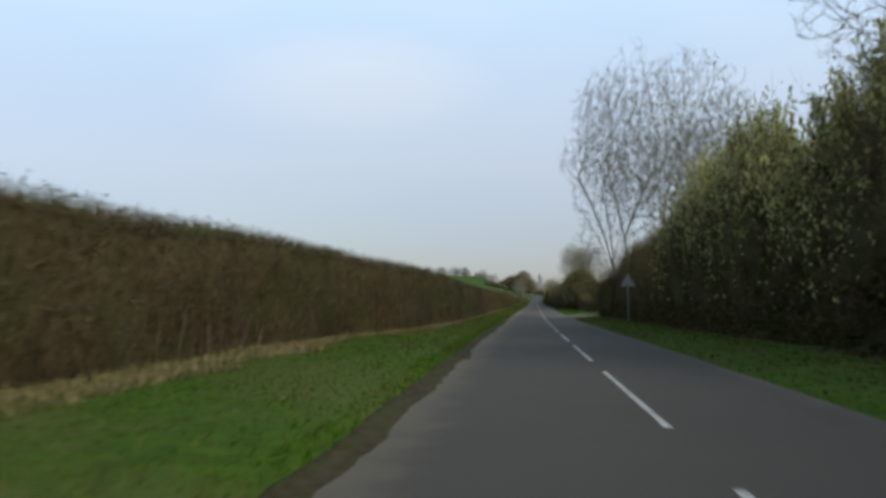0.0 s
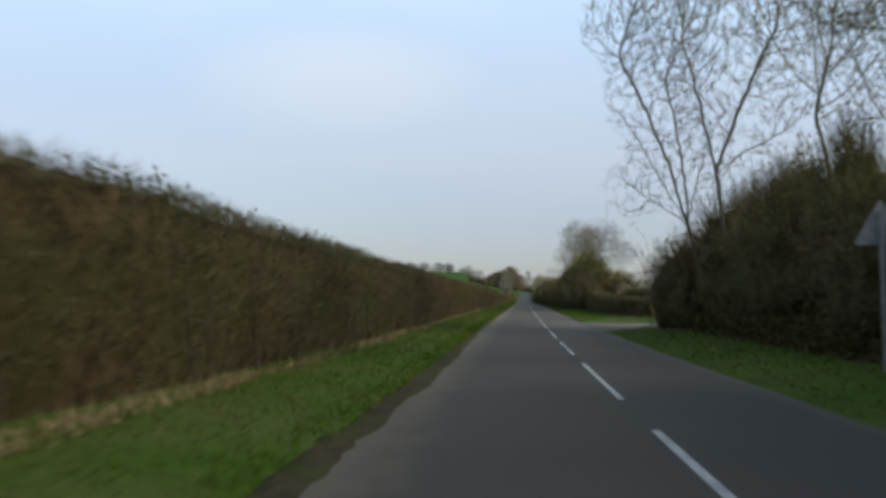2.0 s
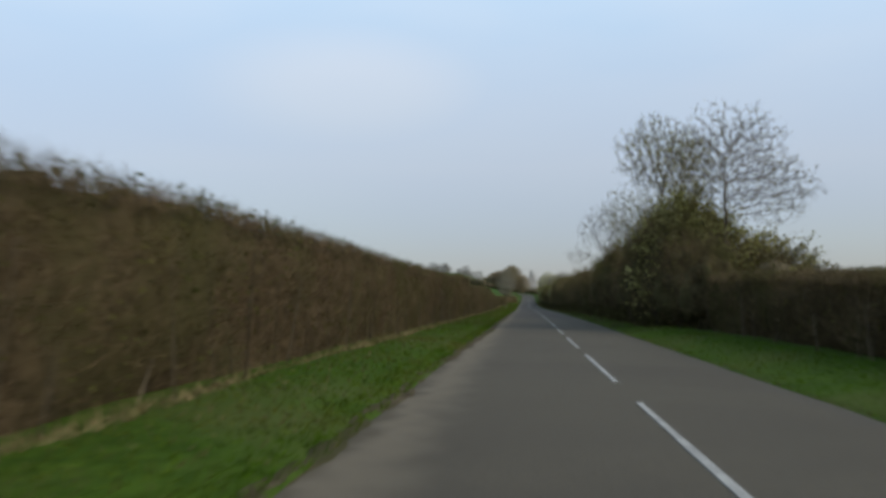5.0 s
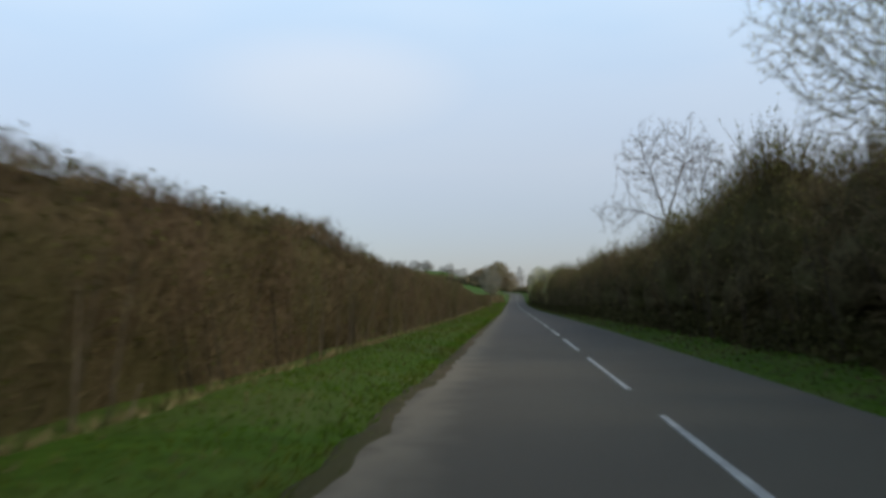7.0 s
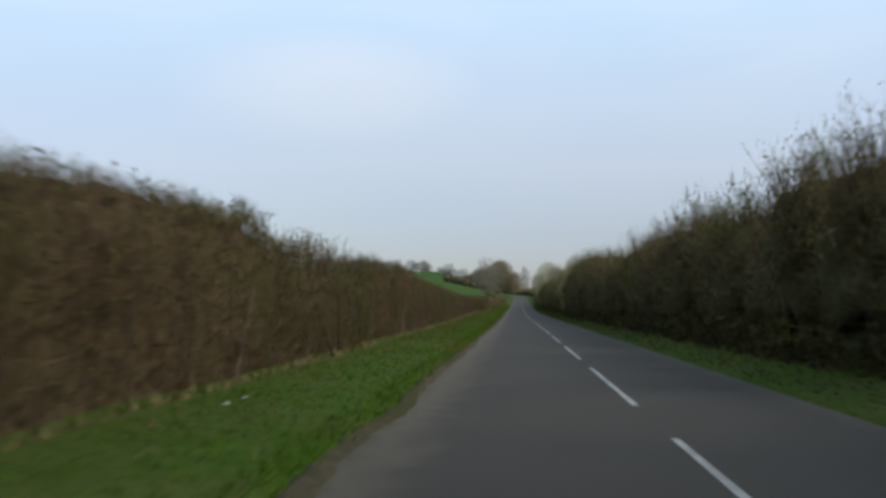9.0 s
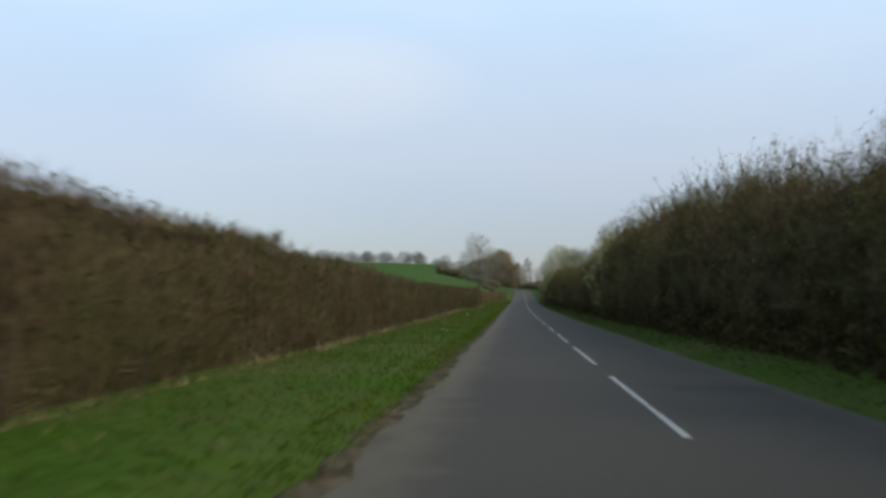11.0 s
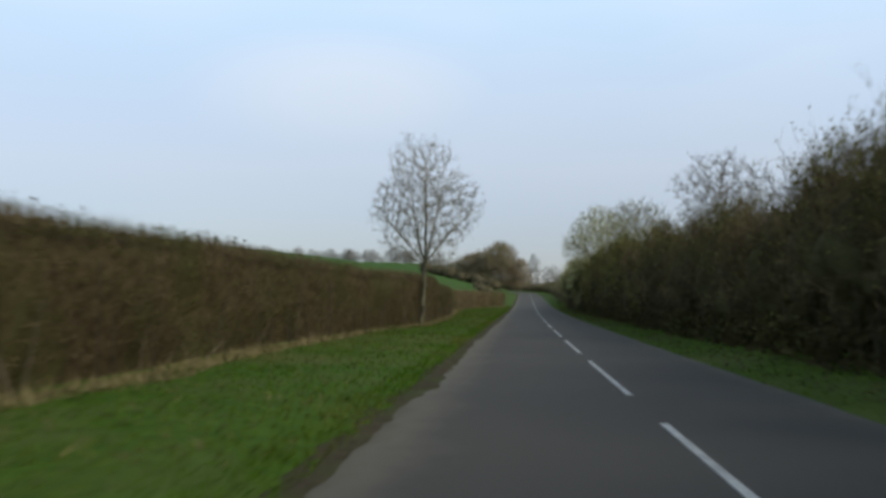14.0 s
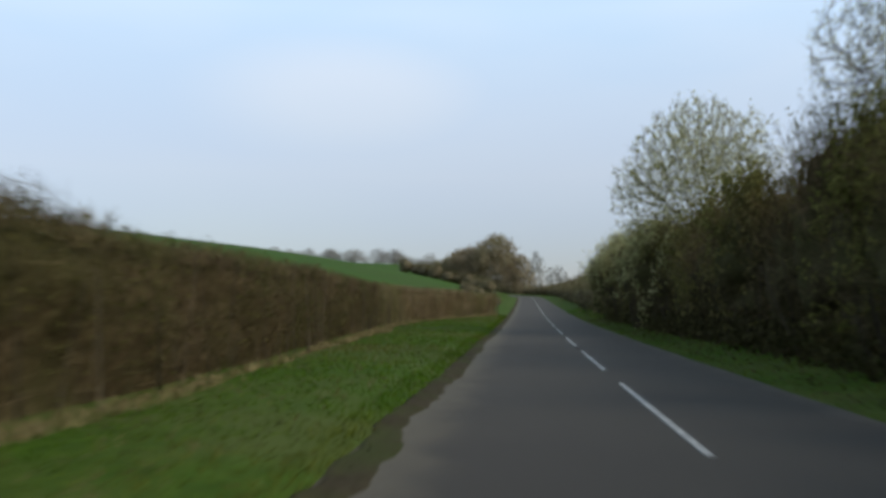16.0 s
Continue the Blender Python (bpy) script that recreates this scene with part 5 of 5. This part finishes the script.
blades("verge_grass", "fresh green grass of the verge under the tall hedge", -6, 362, left_edge, hedge_foot, 170, (0.04, 0.11), GRASS, 51)
blades("verge_grass", "longer ragged grass along the edge of the lane", -6, 362, lambda y: left_edge(y) - 0.45, lambda y: left_edge(y) + 0.10 + 0.06 * swell(y, y * 0 + 2, 0.35), 260, (0.07, 0.16), GRASS, 56, 0.9)
blades("verge_grass", "stray grass creeping over the soil at the edge of the lane", -6, 362, lambda y: left_edge(y) - 0.05, lambda y: left_edge(y) + 0.26 * np.clip(0.45 + swell(y, y * 0 + 2, 0.35) + 0.6 * swell(y, y * 0 + 8, 1.3), 0.05, 1.2), 300, (0.03, 0.09), DULL_GRASS, 59, 1.0)
STRAW_W = [(-20, 1.7), (14, 1.6), (25, 1.1), (42, 0.6), (60, 0.35), (80, 0.25), (100, 0.32), (118, 0.3), (140, 0.2), (160, 0.16), (200, 0.12), (225, 0.25), (240, 0.55), (262, 0.9), (282, 0.7), (296, 0.5), (312, 0.35), (330, 0.8), (480, 0.8)]
blades("dry_grass", "pale dry straw grass along the foot of the hedge", -8, 362, lambda y: table(y, HEDGE_D) - 0.1,
       lambda y: table(y, HEDGE_D) - 0.1 + table(y, STRAW_W) * np.clip(0.8 + 0.4 * swell(y, y * 0 + 1, 2.6) + 0.2 * swell(y, y * 0 + 6, 0.9), 0.3, 1.3), 360, (0.08, 0.28), STRAW, 52, 0.7)


def right_edge(y):
    return np.full_like(y, ROAD_R + 0.04) + 0.10 * swell(y, y * 0 + 5, 0.8)


def right_far(y):
    return table(y, [(-20, 4.6), (60, 4.8), (66, 2.4), (79, 2.4), (84, 4.6), (116, 4.7), (130, 4.2), (350, 4.2)])


blades("verge_grass", "dark green grass below the thicket", -6, 64, right_edge, right_far, 180, (0.04, 0.11), GRASS, 53)
blades("verge_grass", "bright green grass beside the low hedge", 79.5, 118, right_edge, right_far, 180, (0.04, 0.11), GRASS, 54)
blades("verge_grass", "shaded green grass below the bushes", 118, 380, right_edge, right_far, 150, (0.04, 0.11), GRASS, 55)
blades("verge_grass", "stray grass creeping over the edge of the lane below the bushes", -6, 362, lambda y: right_edge(y) + 0.12, lambda y: right_edge(y) - 0.16 * np.clip(0.4 + swell(y, y * 0 + 3, 0.35) + 0.6 * swell(y, y * 0 + 5, 1.3), 0.05, 1.2) * ((y < 62) | (y > 84)), 220, (0.03, 0.09), DULL_GRASS, 60, 1.0)
blades("rough_grass", "rough dull grass between the side road and the gate", 79, 95, lambda y: np.full_like(y, 4.6), lambda y: np.full_like(y, 19.0), 260, (0.10, 0.30), DULL_GRASS, 57, 0.6)
blades("rough_grass", "dull yellowish tufts along the verge", -6, 362, lambda y: left_edge(y) - 0.1, lambda y: hedge_foot(y) - 0.2, 26, (0.06, 0.18), DULL_GRASS, 58, 0.7)


def undergrowth(y0, y1, d0, d1, tall, per_m, seed, label):
    """Brambles and dead stalks at the foot of the thicket, in the shade-coloured leaf."""
    r = np.random.default_rng(seed)
    n = int((y1 - y0) * per_m)
    y = r.uniform(y0, y1, n)
    x = lane_x(y) + r.uniform(d0, d1, n)
    z = ground_z(x, y) + tall * r.uniform(0, 1, n)**1.4 * (0.7 + 0.3 * swell(x, y, 1.2))
    me = mesh_of("bramble", *leaves(np.stack([x, y, z], -1), r.normal(size=(n, 3)) + (-0.4, -0.3, 0.5), r.uniform(0.05, 0.13, n), r, 0.7), SHADED_LEAF)
    tagged(new("bramble", me), label, "brambles", "undergrowth", "stuff")


undergrowth(-10, 66, 4.7, 7.0, 1.0, 150, 71, "dark tangled brambles at the foot of the thicket")
undergrowth(117, 350, 3.4, 5.2, 0.9, 120, 72, "dark tangled brambles at the foot of the bushes")


def litter(y0, y1, d0, d1, per_m, seed, label):
    """Dead leaves that lie between the grass under the thicket, added also to darken the verge as shade would."""
    r = np.random.default_rng(seed)
    n = int((y1 - y0) * per_m)
    y = r.uniform(y0, y1, n)
    x = lane_x(y) + d1 - (d1 - d0) * r.uniform(0, 1, n)**1.5
    z = ground_z(x, y) + r.uniform(0.03, 0.13, n)
    me = mesh_of("leaf_litter", *leaves(np.stack([x, y, z], -1), r.normal(size=(n, 3)) + (0, 0, 2.5), r.uniform(0.02, 0.045, n), r, 0.7), DEAD_LEAF)
    tagged(new("leaf_litter", me), label, "dead leaves", "undergrowth", "stuff")


litter(-8, 64, 2.3, 5.0, 110, 73, "brown dead leaves that darken the grass under the thicket")
litter(118, 350, 2.35, 4.4, 110, 74, "brown dead leaves that darken the grass under the bushes")


# ---- small things in the verges ----
def build_tuft(x, y, seed):
    """A low tuft of leaves with pale flowers."""
    r = np.random.default_rng(seed)
    top = thing("primrose", "low green primrose tuft with pale flowers", "flower", "flowers in the verge", at=pose(x, y, float(ground_z(x, y))))
    a = r.uniform(0, 6.28, 14)
    out = np.stack([np.cos(a), np.sin(a), r.uniform(0.25, 0.9, 14)], -1)
    part("leaf_growth", mesh_of("leaf_growth", *leaves(out * r.uniform(0.04, 0.09, (14, 1)) + (0, 0, 0.03), np.cross(out, (0, 0, 1)) + 0.4 * r.normal(size=(14, 3)), r.uniform(0.03, 0.055, 14), r), GRASS), top, kind="stuff")
    for k in range(3):
        b, d = r.uniform(0, 6.28), r.uniform(0.03, 0.17)
        c = np.array([d * math.cos(b), d * math.sin(b), r.uniform(0.09, 0.15)])
        g = np.arange(5) * math.tau / 5
        ring = c + 0.014 * np.stack([np.cos(g), np.sin(g), 0 * g], -1)
        part("flower", mesh_of("flower", *leaves(ring, np.stack([0.3 * np.cos(g), 0.3 * np.sin(g), 1 + 0 * g], -1), np.full(5, 0.013), r, 0.9), PETAL), top)


def build_scrap(x, y, size, seed):
    """A crumpled scrap of pale paper."""
    r = random.Random(seed)
    bm = bmesh.new()
    bmesh.ops.create_grid(bm, x_segments=4, y_segments=4, size=size)
    for v in bm.verts:
        v.co += Vector((r.uniform(-0.3, 0.3), r.uniform(-0.3, 0.3), r.uniform(0.0, 0.9))) * size
    bmesh.ops.solidify(bm, geom=bm.faces[:], thickness=0.002)
    top = tagged(new("paper_scrap", bm_mesh("paper_scrap", bm, PAPER)), "crumpled scrap of pale paper in the grass", "litter", "litter in the verge")
    top.matrix_world = pose(x, y, float(ground_z(x, y)) + 0.05, 0, 0, r.uniform(0, 180))


for k, (d, y) in enumerate(((-4.06, 224.8), (-4.2, 225.7), (-4.14, 225.2), (-3.9, 224.4))):
    build_tuft(*beside(d, y), 600 + k)
for k, (d, y, size) in enumerate(((-4.43, 165.9, 0.026), (-4.43, 166.5, 0.024), (2.85, 236.5, 0.03), (-5.06, 258.3, 0.07), (-5.13, 259.1, 0.06))):
    build_scrap(*beside(d, y), size, 620 + k)
